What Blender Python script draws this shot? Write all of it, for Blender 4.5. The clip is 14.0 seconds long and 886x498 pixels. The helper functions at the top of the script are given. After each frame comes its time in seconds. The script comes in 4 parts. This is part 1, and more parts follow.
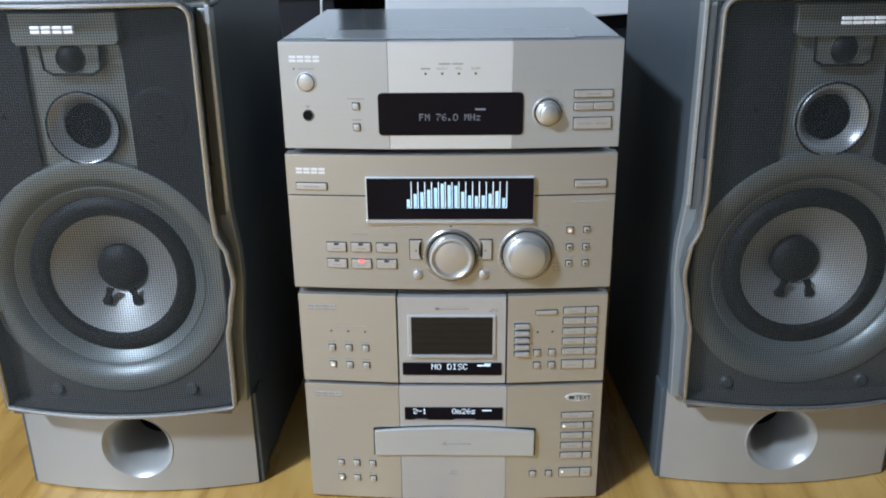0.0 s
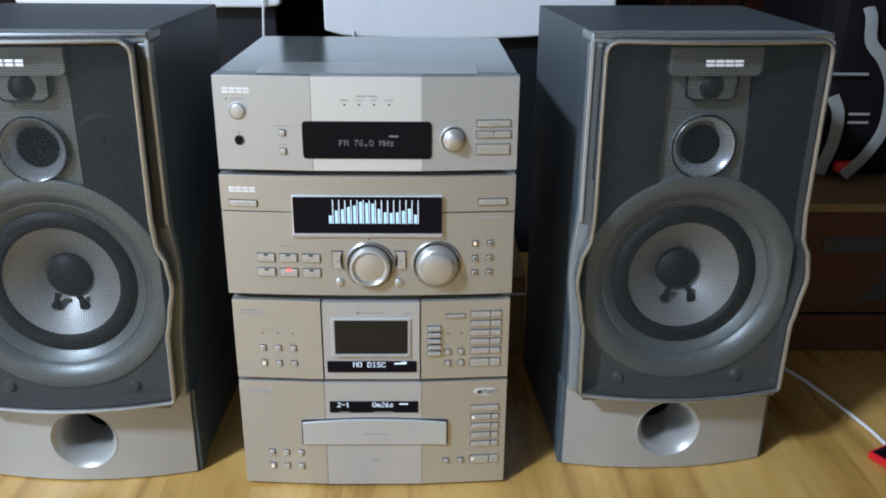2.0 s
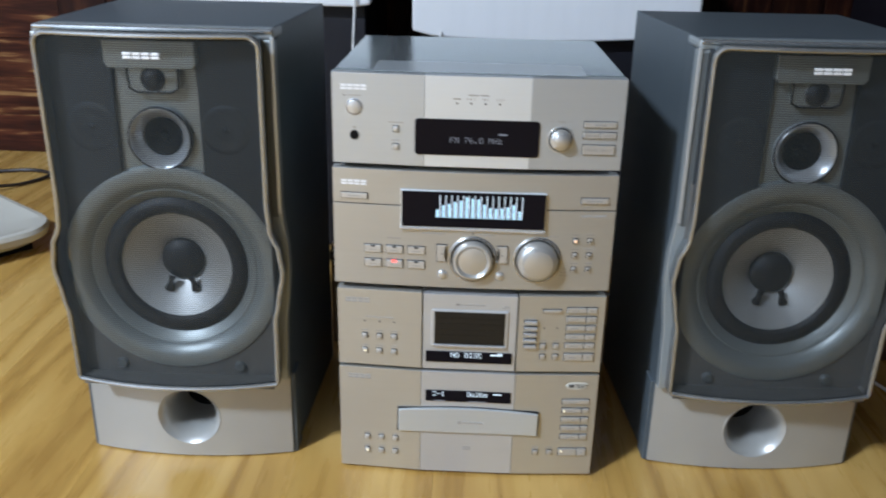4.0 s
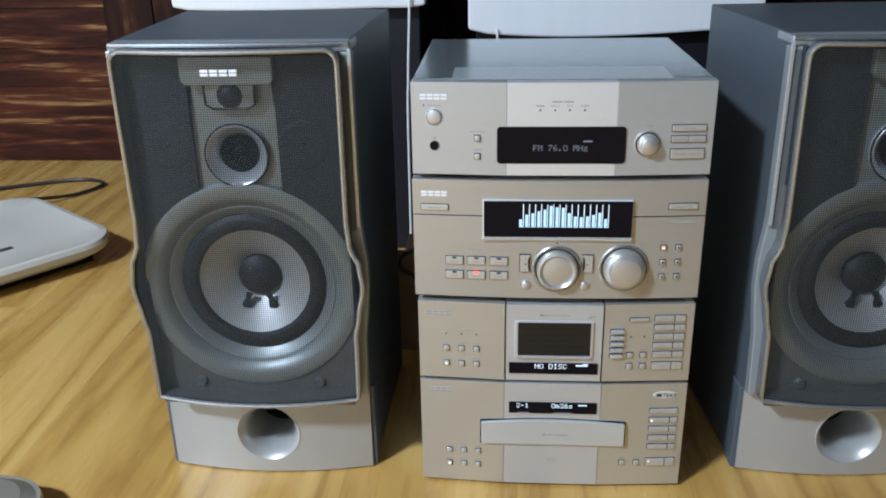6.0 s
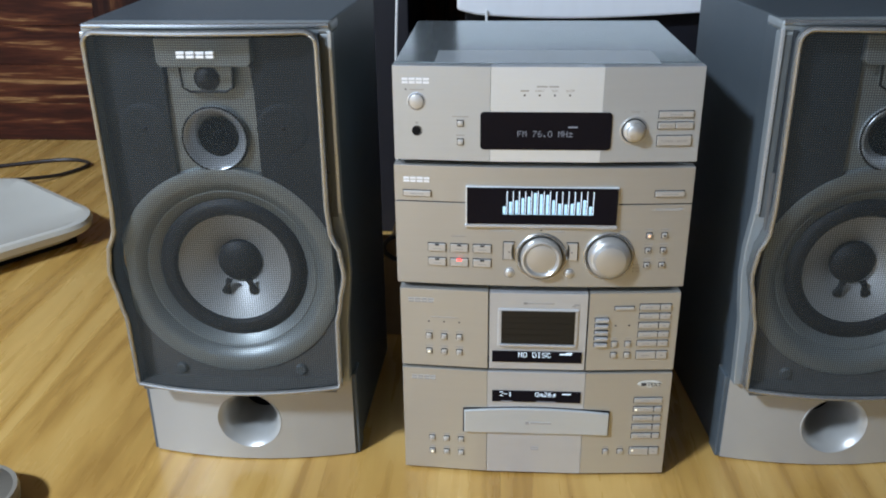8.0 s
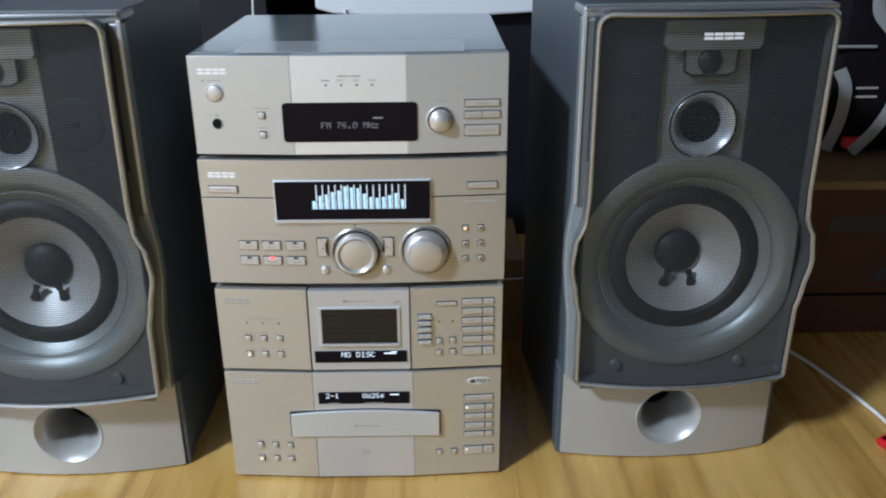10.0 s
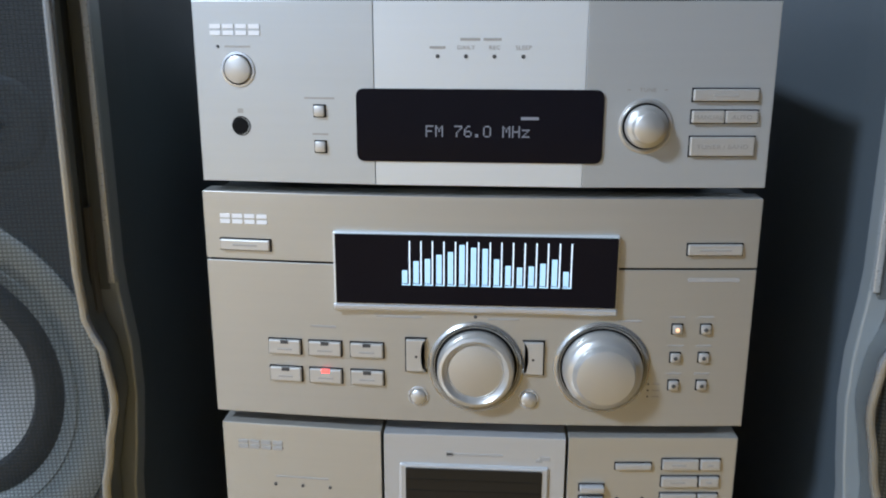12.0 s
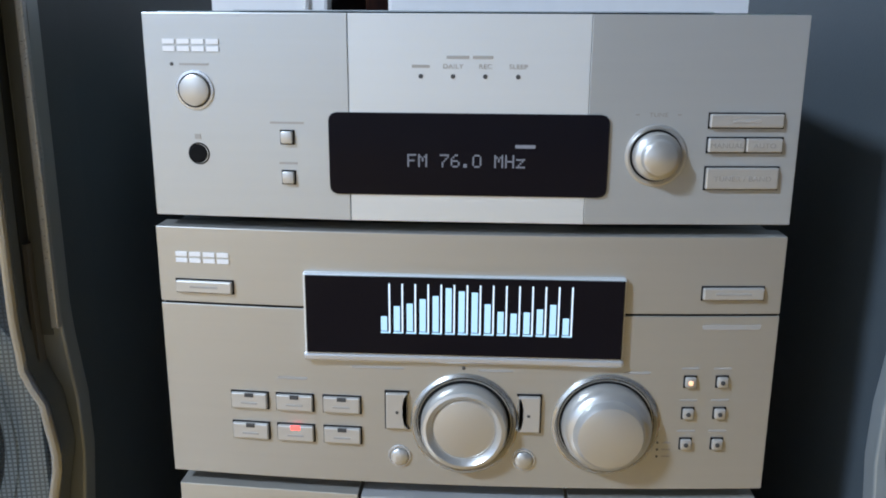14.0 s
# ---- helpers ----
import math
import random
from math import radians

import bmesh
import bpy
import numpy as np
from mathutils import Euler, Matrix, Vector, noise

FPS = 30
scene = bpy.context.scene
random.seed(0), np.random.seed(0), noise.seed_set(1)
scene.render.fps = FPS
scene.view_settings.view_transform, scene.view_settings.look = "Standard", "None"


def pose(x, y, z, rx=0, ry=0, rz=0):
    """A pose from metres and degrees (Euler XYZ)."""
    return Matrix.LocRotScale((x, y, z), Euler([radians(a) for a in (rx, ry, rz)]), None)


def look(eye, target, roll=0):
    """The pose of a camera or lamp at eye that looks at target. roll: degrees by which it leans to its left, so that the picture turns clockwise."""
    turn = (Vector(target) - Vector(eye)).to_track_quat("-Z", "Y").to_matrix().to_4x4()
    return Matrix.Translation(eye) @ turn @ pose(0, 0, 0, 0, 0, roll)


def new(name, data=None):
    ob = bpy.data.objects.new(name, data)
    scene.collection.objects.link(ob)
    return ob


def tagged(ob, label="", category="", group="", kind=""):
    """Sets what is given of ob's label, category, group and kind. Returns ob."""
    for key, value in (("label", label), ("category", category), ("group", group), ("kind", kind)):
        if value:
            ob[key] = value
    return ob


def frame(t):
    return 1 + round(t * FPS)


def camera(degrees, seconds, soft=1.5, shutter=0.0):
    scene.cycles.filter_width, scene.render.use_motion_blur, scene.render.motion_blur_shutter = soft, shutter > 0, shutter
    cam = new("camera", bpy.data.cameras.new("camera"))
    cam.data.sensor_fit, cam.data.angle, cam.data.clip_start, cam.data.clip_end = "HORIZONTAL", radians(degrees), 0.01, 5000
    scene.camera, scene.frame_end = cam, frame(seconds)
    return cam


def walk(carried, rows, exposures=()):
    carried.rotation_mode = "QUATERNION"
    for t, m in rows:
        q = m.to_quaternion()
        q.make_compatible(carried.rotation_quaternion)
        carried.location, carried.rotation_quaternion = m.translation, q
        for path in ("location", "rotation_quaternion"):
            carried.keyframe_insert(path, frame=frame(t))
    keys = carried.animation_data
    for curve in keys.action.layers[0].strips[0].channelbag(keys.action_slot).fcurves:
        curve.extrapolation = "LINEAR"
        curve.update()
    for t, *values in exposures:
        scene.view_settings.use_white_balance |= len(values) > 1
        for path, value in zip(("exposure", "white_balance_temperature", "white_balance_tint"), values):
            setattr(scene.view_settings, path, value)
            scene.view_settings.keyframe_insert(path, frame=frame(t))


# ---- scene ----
cam = camera(54.0, 14.0, soft=1.9, shutter=0.4)
PATH = [
    (0, (0.014, -0.714, 0.535), (-0.043, 1.154, -0.177), -0.7),
    (0.5, (0.014, -0.713, 0.54), (-0.032, 1.144, -0.199), -0.5),
    (1, (0.022, -0.722, 0.549), (-0.025, 1.135, -0.191), -0.2),
    (1.5, (0.04, -0.764, 0.572), (0.06, 1.095, -0.164), 0.6),
    (2, (0.055, -0.793, 0.581), (0.093, 1.072, -0.141), 0.5),
    (2.5, (0.058, -0.8, 0.585), (0.098, 1.067, -0.131), 0.3),
    (3, (0.041, -0.803, 0.581), (0.098, 1.06, -0.143), 1.0),
    (3.5, (0.025, -0.807, 0.577), (0.087, 1.051, -0.159), 1.8),
    (4, (-0.003, -0.822, 0.585), (-0.065, 1.042, -0.137), 1.3),
    (4.2, (-0.016, -0.825, 0.586), (-0.108, 1.044, -0.118), 1.4),
    (6.5, (-0.055, -0.795, 0.599), (-0.191, 1.054, -0.153), -1.3),
    (7, (-0.056, -0.795, 0.596), (-0.192, 1.053, -0.157), -1.0),
    (7.2, (-0.059, -0.793, 0.599), (-0.188, 1.052, -0.163), -0.8),
    (9.3, (0.014, -0.774, 0.592), (-0.085, 1.058, -0.203), -0.8),
    (9.5, (0.025, -0.779, 0.582), (-0.013, 1.068, -0.185), -0.1),
    (10, (0.074, -0.762, 0.574), (0.092, 1.086, -0.19), -0.4),
    (10.5, (0.097, -0.715, 0.549), (0.106, 1.158, -0.153), -0.9),
    (11, (0.072, -0.626, 0.493), (0.029, 1.251, -0.195), -1.5),
    (11.5, (0.03, -0.524, 0.454), (-0.106, 1.405, -0.059), 0.4),
    (12, (0.011, -0.428, 0.436), (-0.118, 1.499, -0.084), 0.1),
    (12.5, (0.01, -0.388, 0.43), (-0.111, 1.553, -0.038), 1.2),
    (13, (0.007, -0.381, 0.435), (-0.093, 1.562, -0.028), 1.3),
    (13.5, (0.009, -0.377, 0.437), (-0.094, 1.561, -0.046), 0.7),
    (14, (0.01, -0.376, 0.439), (-0.096, 1.556, -0.066), 0.3),
]
walk(cam, [(t, look(eye, target, roll)) for t, eye, target, roll in PATH], [(0.0, -0.06, 6350, 10), (1.5, -0.05, 6370, 10), (2.5, -0.03, 6320, 10), (3.5, -0.03, 6450, 10), (6.5, 0.0, 6410, 10), (9.5, -0.05, 6450, 10), (10.5, -0.05, 6420, 10), (11.0, -0.12, 6340, 10), (12.0, -0.19, 6230, 10), (14.0, -0.18, 6160, 10)])

# ---- light ----
world = bpy.data.worlds.new("world")
scene.world = world
world.use_nodes = True
world.node_tree.nodes["Background"].inputs[0].default_value = (0.6, 0.75, 1.0, 1)
world.node_tree.nodes["Background"].inputs[1].default_value = 0.05

LAMP = (-1.9, -1.85, 2.45)
lamp_data = bpy.data.lights.new("ceiling_lamp_light", "AREA")
lamp_data.shape, lamp_data.size, lamp_data.energy = "DISK", 0.42, 194
lamp_data.color = (0.765, 0.91, 1.12)
lamp_light = new("ceiling_lamp_light", lamp_data)
lamp_light.matrix_world = pose(LAMP[0], LAMP[1], LAMP[2] - 0.075)


# ---- materials ----
def node_material(name):
    m = bpy.data.materials.new(name)
    m.use_nodes = True
    nt = m.node_tree
    return m, nt, nt.nodes["Principled BSDF"]


def surface(name, a, b, scale=60.0, stretch=(1, 1, 1), rough=0.5, rough_var=0.08, metal=0.0, bump=0.0, fine=900.0, coat=0.0, island=0.0, detail=4.0, spec=0.5):
    """Two-scale procedural surface: colour a to b by stretched noise, fine grain in the bump and the gloss."""
    m, nt, p = node_material(name)
    n, l = nt.nodes, nt.links
    tc = n.new("ShaderNodeTexCoord")
    mp = n.new("ShaderNodeMapping")
    mp.inputs["Scale"].default_value = stretch
    l.new(tc.outputs["Object"], mp.inputs[0])
    big = n.new("ShaderNodeTexNoise")
    big.inputs["Scale"].default_value, big.inputs["Detail"].default_value = scale, detail
    l.new(mp.outputs[0], big.inputs["Vector"])
    ramp = n.new("ShaderNodeMix")
    ramp.data_type = "RGBA"
    ramp.inputs[6].default_value, ramp.inputs[7].default_value = (*a, 1), (*b, 1)
    l.new(big.outputs["Fac"], ramp.inputs[0])
    out = ramp.outputs[2]
    if island:
        info = n.new("ShaderNodeObjectInfo")
        hsv = n.new("ShaderNodeHueSaturation")
        mr = n.new("ShaderNodeMapRange")
        mr.inputs[3].default_value, mr.inputs[4].default_value = 1 - island, 1 + island
        l.new(info.outputs["Random"], mr.inputs[0])
        l.new(mr.outputs[0], hsv.inputs["Value"])
        l.new(out, hsv.inputs["Color"])
        out = hsv.outputs[0]
    l.new(out, p.inputs["Base Color"])
    small = n.new("ShaderNodeTexNoise")
    small.inputs["Scale"].default_value, small.inputs["Detail"].default_value = fine, 2
    l.new(mp.outputs[0], small.inputs["Vector"])
    rr = n.new("ShaderNodeMapRange")
    rr.inputs[3].default_value, rr.inputs[4].default_value = rough - rough_var, rough + rough_var
    l.new(small.outputs["Fac"], rr.inputs[0])
    l.new(rr.outputs[0], p.inputs["Roughness"])
    p.inputs["Metallic"].default_value = metal
    p.inputs["Coat Weight"].default_value = coat
    p.inputs["Specular IOR Level"].default_value = spec
    if bump:
        bp = n.new("ShaderNodeBump")
        bp.inputs["Strength"].default_value, bp.inputs["Distance"].default_value = bump, 0.0006
        l.new(small.outputs["Fac"], bp.inputs["Height"])
        l.new(bp.outputs[0], p.inputs["Normal"])
    return m


def glow(name, colour, strength, body=1.0):
    m, nt, p = node_material(name)
    p.inputs["Base Color"].default_value = (*[c * body for c in colour], 1)
    p.inputs["Emission Color"].default_value = (*colour, 1)
    p.inputs["Emission Strength"].default_value = strength
    return m


def wood(name, colours, scale, axis, rough=0.35, island=0.12, rings=7.0, coat=0.0, power=1.0, length=0.09, warp=0.9, spec=0.5):
    """Wood: long stretched grain along one axis, broad figure warped by noise, fine pores."""
    m, nt, p = node_material(name)
    n, l = nt.nodes, nt.links
    tc, info, add = n.new("ShaderNodeTexCoord"), n.new("ShaderNodeObjectInfo"), n.new("ShaderNodeVectorMath")
    mul = n.new("ShaderNodeMath")
    mul.operation, mul.inputs[1].default_value = "MULTIPLY", 37.0
    l.new(info.outputs["Random"], mul.inputs[0])
    l.new(tc.outputs["Object"], add.inputs[0])
    l.new(mul.outputs[0], add.inputs[1])
    mp = n.new("ShaderNodeMapping")
    s = [1.0, 1.0, 1.0]
    s[axis] = length
    mp.inputs["Scale"].default_value = s
    l.new(add.outputs[0], mp.inputs[0])
    figure = n.new("ShaderNodeTexNoise")
    figure.inputs["Scale"].default_value, figure.inputs["Detail"].default_value, figure.inputs["Distortion"].default_value = scale, 5, warp
    l.new(mp.outputs[0], figure.inputs["Vector"])
    bands = n.new("ShaderNodeMath")
    bands.operation, bands.inputs[1].default_value = "MULTIPLY", rings
    l.new(figure.outputs["Fac"], bands.inputs[0])
    wave = n.new("ShaderNodeMath")
    wave.operation = "PINGPONG"
    wave.inputs[1].default_value = 1.0
    l.new(bands.outputs[0], wave.inputs[0])
    ramp = n.new("ShaderNodeValToRGB")
    for i, c in enumerate(colours):
        if i < 2:
            e = ramp.color_ramp.elements[i]
        else:
            e = ramp.color_ramp.elements.new(0.5)
        e.position, e.color = i / (len(colours) - 1), (*c, 1)
    pores = n.new("ShaderNodeTexNoise")
    pores.inputs["Scale"].default_value, pores.inputs["Detail"].default_value = scale * 9, 3
    l.new(mp.outputs[0], pores.inputs["Vector"])
    mixv = n.new("ShaderNodeMix")
    mixv.inputs[0].default_value = 0.45
    l.new(wave.outputs[0], mixv.inputs[2])
    l.new(pores.outputs["Fac"], mixv.inputs[3])
    sharpen = n.new("ShaderNodeMath")
    sharpen.operation, sharpen.inputs[1].default_value = "POWER", power
    l.new(mixv.outputs[0], sharpen.inputs[0])
    l.new(sharpen.outputs[0], ramp.inputs[0])
    hsv, mr = n.new("ShaderNodeHueSaturation"), n.new("ShaderNodeMapRange")
    mr.inputs[3].default_value, mr.inputs[4].default_value = 1 - island, 1 + island
    l.new(info.outputs["Random"], mr.inputs[0])
    l.new(mr.outputs[0], hsv.inputs["Value"])
    l.new(ramp.outputs[0], hsv.inputs["Color"])
    l.new(hsv.outputs[0], p.inputs["Base Color"])
    rr = n.new("ShaderNodeMapRange")
    rr.inputs[3].default_value, rr.inputs[4].default_value = rough - 0.06, rough + 0.1
    l.new(pores.outputs["Fac"], rr.inputs[0])
    l.new(rr.outputs[0], p.inputs["Roughness"])
    p.inputs["Coat Weight"].default_value = coat
    p.inputs["Specular IOR Level"].default_value = spec
    bp = n.new("ShaderNodeBump")
    bp.inputs["Strength"].default_value, bp.inputs["Distance"].default_value = 0.12, 0.001
    l.new(pores.outputs["Fac"], bp.inputs["Height"])
    l.new(bp.outputs[0], p.inputs["Normal"])
    return m


def screen_cloth(name, pitch, wire, colour):
    """Woven wire screen: see-through between the wires of a square weave."""
    m, nt, p = node_material(name)
    n, l = nt.nodes, nt.links
    p.inputs["Base Color"].default_value = (*colour, 1)
    p.inputs["Roughness"].default_value, p.inputs["Specular IOR Level"].default_value = 0.5, 0.15
    tc, sep = n.new("ShaderNodeTexCoord"), n.new("ShaderNodeSeparateXYZ")
    l.new(tc.outputs["Object"], sep.inputs[0])
    hits = []
    for k in (0, 2):
        d = n.new("ShaderNodeMath")
        d.operation, d.inputs[1].default_value = "MULTIPLY", 2 * math.pi / pitch
        l.new(sep.outputs[k], d.inputs[0])
        cs = n.new("ShaderNodeMath")
        cs.operation = "COSINE"
        l.new(d.outputs[0], cs.inputs[0])
        hits.append(cs)
    mx = n.new("ShaderNodeMath")
    mx.operation = "MAXIMUM"
    l.new(hits[0].outputs[0], mx.inputs[0])
    l.new(hits[1].outputs[0], mx.inputs[1])
    mr = n.new("ShaderNodeMapRange")
    mr.inputs[1].default_value, mr.inputs[2].default_value = -0.1, 0.9
    mr.inputs[3].default_value, mr.inputs[4].default_value = 0.08, wire
    l.new(mx.outputs[0], mr.inputs[0])
    l.new(mr.outputs[0], p.inputs["Alpha"])
    return m


CHAMPAGNE = surface("champagne_metal", (0.515, 0.505, 0.468), (0.550, 0.540, 0.503), 8, (1, 1, 30), 0.33, 0.03, 0.60)
# champagne again, with the floor's warm reflection put into the colour
FLOOR_LIT_CHAMPAGNE = surface("floor_lit_champagne", (0.560, 0.540, 0.480), (0.595, 0.575, 0.515), 8, (1, 1, 30), 0.33, 0.03, 0.60)
# champagne again, cooler and paler as if reflecting the wall opposite
WALL_LIT_CHAMPAGNE = surface("wall_lit_champagne", (0.535, 0.555, 0.558), (0.570, 0.590, 0.593), 8, (1, 1, 30), 0.33, 0.03, 0.50)
# middle-panel silver for the lower units, their weaker reflection painted in as grey
DIM_LIT_SILVER = surface("dim_lit_silver", (0.60, 0.605, 0.60), (0.63, 0.635, 0.63), 8, (1, 1, 30), 0.34, 0.03, 0.48)
DRAWER = surface("drawer_silver", (0.62, 0.655, 0.665), (0.66, 0.695, 0.705), 8, (1, 1, 30), 0.34, 0.03, 0.50)
# silver set brighter, the tuner's stronger reflection included in its colour
SILVER_FACE = surface("silver_metal", (0.80, 0.835, 0.85), (0.83, 0.865, 0.88), 8, (1, 1, 30), 0.32, 0.03, 0.50)
BUTTON = surface("button_metal", (0.58, 0.565, 0.53), (0.62, 0.605, 0.57), 30, (1, 1, 1), 0.34, 0.05, 0.5, 0.0)
KNOB = surface("knob_metal", (0.64, 0.635, 0.61), (0.68, 0.675, 0.65), 30, (1, 1, 1), 0.30, 0.04, 0.7, 0.02)
CHROME = surface("chrome", (0.62, 0.63, 0.64), (0.67, 0.68, 0.69), 30, (1, 1, 1), 0.24, 0.03, 0.55)
LOGO = surface("logo_metal", (0.88, 0.89, 0.90), (0.92, 0.93, 0.94), 30, (1, 1, 1), 0.30, 0.03, 0.1)
CASE = surface("case_steel", (0.19, 0.21, 0.22), (0.23, 0.25, 0.26), 20, (1, 1, 1), 0.30, 0.05, 0.85, 0.03, 1200)
LID = surface("lid_steel", (0.385, 0.475, 0.49), (0.425, 0.515, 0.53), 14, (1, 1, 1), 0.17, 0.02, 0.75, 0.03, 1500)
# pale tone of the reflected band painted onto the lid
LID_REFLECTION = surface("lid_reflection_tone", (0.50, 0.55, 0.56), (0.55, 0.60, 0.61), 14, rough=0.2, rough_var=0.03, metal=0.3)
DARK_GAP = surface("dark_slot", (0.006, 0.006, 0.006), (0.010, 0.010, 0.010), 40, rough=0.6, spec=0.1)
BLACK_GLASS = surface("display_glass", (0.006, 0.005, 0.008), (0.009, 0.008, 0.011), 20, rough=0.10, rough_var=0.02, spec=0.09)
PRINT = surface("grey_print", (0.38, 0.36, 0.33), (0.42, 0.40, 0.37), 60, rough=0.5)
DARK_PRINT = surface("dark_print", (0.05, 0.05, 0.05), (0.07, 0.07, 0.07), 60, rough=0.5)
VFD = glow("display_light", (0.46, 0.70, 0.85), 0.62)
VFD_DIM = glow("display_light_dim", (0.36, 0.39, 0.48), 0.50, 0.1)
VFD_WHITE = glow("display_light_white", (0.70, 0.82, 0.92), 0.7)
RED_LED = glow("red_led", (1.0, 0.06, 0.05), 4.0)
AMBER_LED = glow("amber_led", (1.0, 0.55, 0.30), 1.3)
WHITE_LED = glow("white_led", (1.0, 0.90, 0.66), 0.95)

SPK_SILVER = surface("speaker_silver", (0.36, 0.395, 0.40), (0.40, 0.435, 0.44), 25, (1, 1, 1), 0.36, 0.05, 0.4, 0.05, 1400)
SPK_RIM = surface("speaker_rim", (0.40, 0.41, 0.405), (0.44, 0.45, 0.445), 30, (1, 1, 1), 0.22, 0.04, 0.75)
SPK_VINYL = surface("cabinet_vinyl", (0.076, 0.094, 0.106), (0.092, 0.112, 0.125), 18, (1, 1, 1), 0.44, 0.05, 0.0, 0.2, 900, spec=0.45)
SPK_BLACK = surface("baffle_black", (0.024, 0.029, 0.034), (0.031, 0.037, 0.043), 30, rough=0.5)
SPK_PLATE = surface("driver_plate", (0.315, 0.345, 0.335), (0.355, 0.385, 0.375), 30, (1, 1, 1), 0.40, 0.05, 0.5, 0.05, 1400)
SPK_BAFFLE = surface("baffle_grey", (0.125, 0.120, 0.110), (0.155, 0.150, 0.140), 30, rough=0.5, bump=0.05, fine=1200)
SPK_GREY = surface("cheek_grey", (0.15, 0.165, 0.165), (0.18, 0.195, 0.195), 30, rough=0.4, metal=0.3)
TRIM = surface("pale_trim", (0.55, 0.575, 0.575), (0.60, 0.625, 0.625), 30, rough=0.3, metal=0.5)
SMOKED = surface("smoked_plastic", (0.016, 0.014, 0.011), (0.024, 0.021, 0.017), 20, (1, 1, 40), 0.3, 0.05, spec=0.3)
CONE = surface("woofer_cone", (0.52, 0.53, 0.515), (0.58, 0.59, 0.575), 50, (1, 1, 1), 0.46, 0.06, 0.5, 0.15, 800)
RUBBER = surface("rubber", (0.012, 0.012, 0.013), (0.02, 0.02, 0.021), 40, rough=0.55)
GRILLE = screen_cloth("grille_screen", 0.0022, 0.68, (0.033, 0.041, 0.044))

FLOOR = wood("floor_laminate", ((0.26, 0.118, 0.024), (0.54, 0.310, 0.080), (0.70, 0.445, 0.142)), 7.5, 1, 0.26, 0.02, 8.0, power=0.8, length=0.085, warp=1.0)
DARK_WOOD_H = wood("dark_wood_board", ((0.014, 0.006, 0.004), (0.044, 0.012, 0.007), (0.095, 0.029, 0.013), (0.21, 0.085, 0.030), (0.58, 0.34, 0.13)), 26.0, 0, 0.40, 0.22, 4.6, power=1.35, length=0.085, warp=0.9, spec=0.15)
DARK_WOOD_V = wood("dark_wood_plank", ((0.010, 0.003, 0.003), (0.020, 0.006, 0.004), (0.045, 0.014, 0.007), (0.10, 0.038, 0.014), (0.26, 0.12, 0.04)), 20.0, 2, 0.42, 0.45, 3.0, power=2.0, length=0.12, warp=1.4, spec=0.15)
NAVY = surface("navy_laminate", (0.005, 0.005, 0.009), (0.008, 0.008, 0.013), 12, rough=0.5)
WHITE_FOAM = surface("white_foam", (0.86, 0.87, 0.88), (0.92, 0.93, 0.94), 9, (6, 1, 0.5), 0.55, 0.06, 0.0, 0.1, 220)
WHITE_GLOSS = surface("white_plastic", (0.60, 0.58, 0.50), (0.65, 0.63, 0.55), 12, rough=0.16, rough_var=0.04)
WHITE_CORD = surface("white_cord", (0.80, 0.80, 0.78), (0.85, 0.85, 0.83), 40, rough=0.4)
BLACK_CORD = surface("black_cord", (0.02, 0.015, 0.015), (0.03, 0.025, 0.025), 40, rough=0.45)
BROWN_CARD = surface("brown_card", (0.078, 0.029, 0.013), (0.110, 0.042, 0.019), 10, (1, 1, 6), 0.6, 0.08, 0.0, 0.2, 300)
PALE_CARD = surface("pale_card", (0.26, 0.165, 0.075), (0.31, 0.20, 0.095), 14, (1, 1, 4), 0.7, 0.08, 0.0, 0.2, 300)
BAG_BLACK = surface("bag_nylon", (0.005, 0.004, 0.006), (0.009, 0.007, 0.010), 60, rough=0.6, spec=0.12, bump=0.3, fine=500)
STRAP_GREY = surface("strap_grey", (0.25, 0.265, 0.265), (0.30, 0.315, 0.315), 60, rough=0.5, bump=0.2, fine=700)
RED_PLASTIC = surface("red_plastic", (0.65, 0.015, 0.02), (0.75, 0.02, 0.03), 30, rough=0.3)
# unseen walls and ceiling, kept dim to hold back the fill light
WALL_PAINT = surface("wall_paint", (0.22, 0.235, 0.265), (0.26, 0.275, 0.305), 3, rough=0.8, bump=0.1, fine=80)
CEILING_PAINT = surface("ceiling_paint", (0.22, 0.23, 0.24), (0.26, 0.27, 0.28), 3, rough=0.85, bump=0.1, fine=80)
LAMP_GLOW = glow("lamp_diffuser", (0.93, 0.97, 1.0), 6.0)


# ---- mesh helpers ----
def finish(bm, name, material, smooth=False):
    bmesh.ops.recalc_face_normals(bm, faces=bm.faces[:])
    me = bpy.data.meshes.new(name)
    bm.to_mesh(me)
    bm.free()
    me.materials.append(material)
    if smooth:
        me.polygons.foreach_set("use_smooth", [True] * len(me.polygons))
        areas = sorted(p.area for p in me.polygons)
        flat_sided = areas[-1] > 25 * areas[len(areas) // 2]
        me.set_sharp_from_angle(angle=radians(18 if flat_sided else 35))
    return me


def part(name, bm, material, parent, label="", smooth=False, at=None):
    ob = new(name, finish(bm, name, material, smooth))
    ob.parent = parent
    if at is not None:
        ob.location = at
    return tagged(ob, label)


def shared(name, me, parent, at, label="", turn=0.0):
    """A further part on a mesh that is shared."""
    ob = new(name, me)
    ob.parent, ob.location, ob.rotation_euler = parent, at, (0, 0, turn)
    return tagged(ob, label)


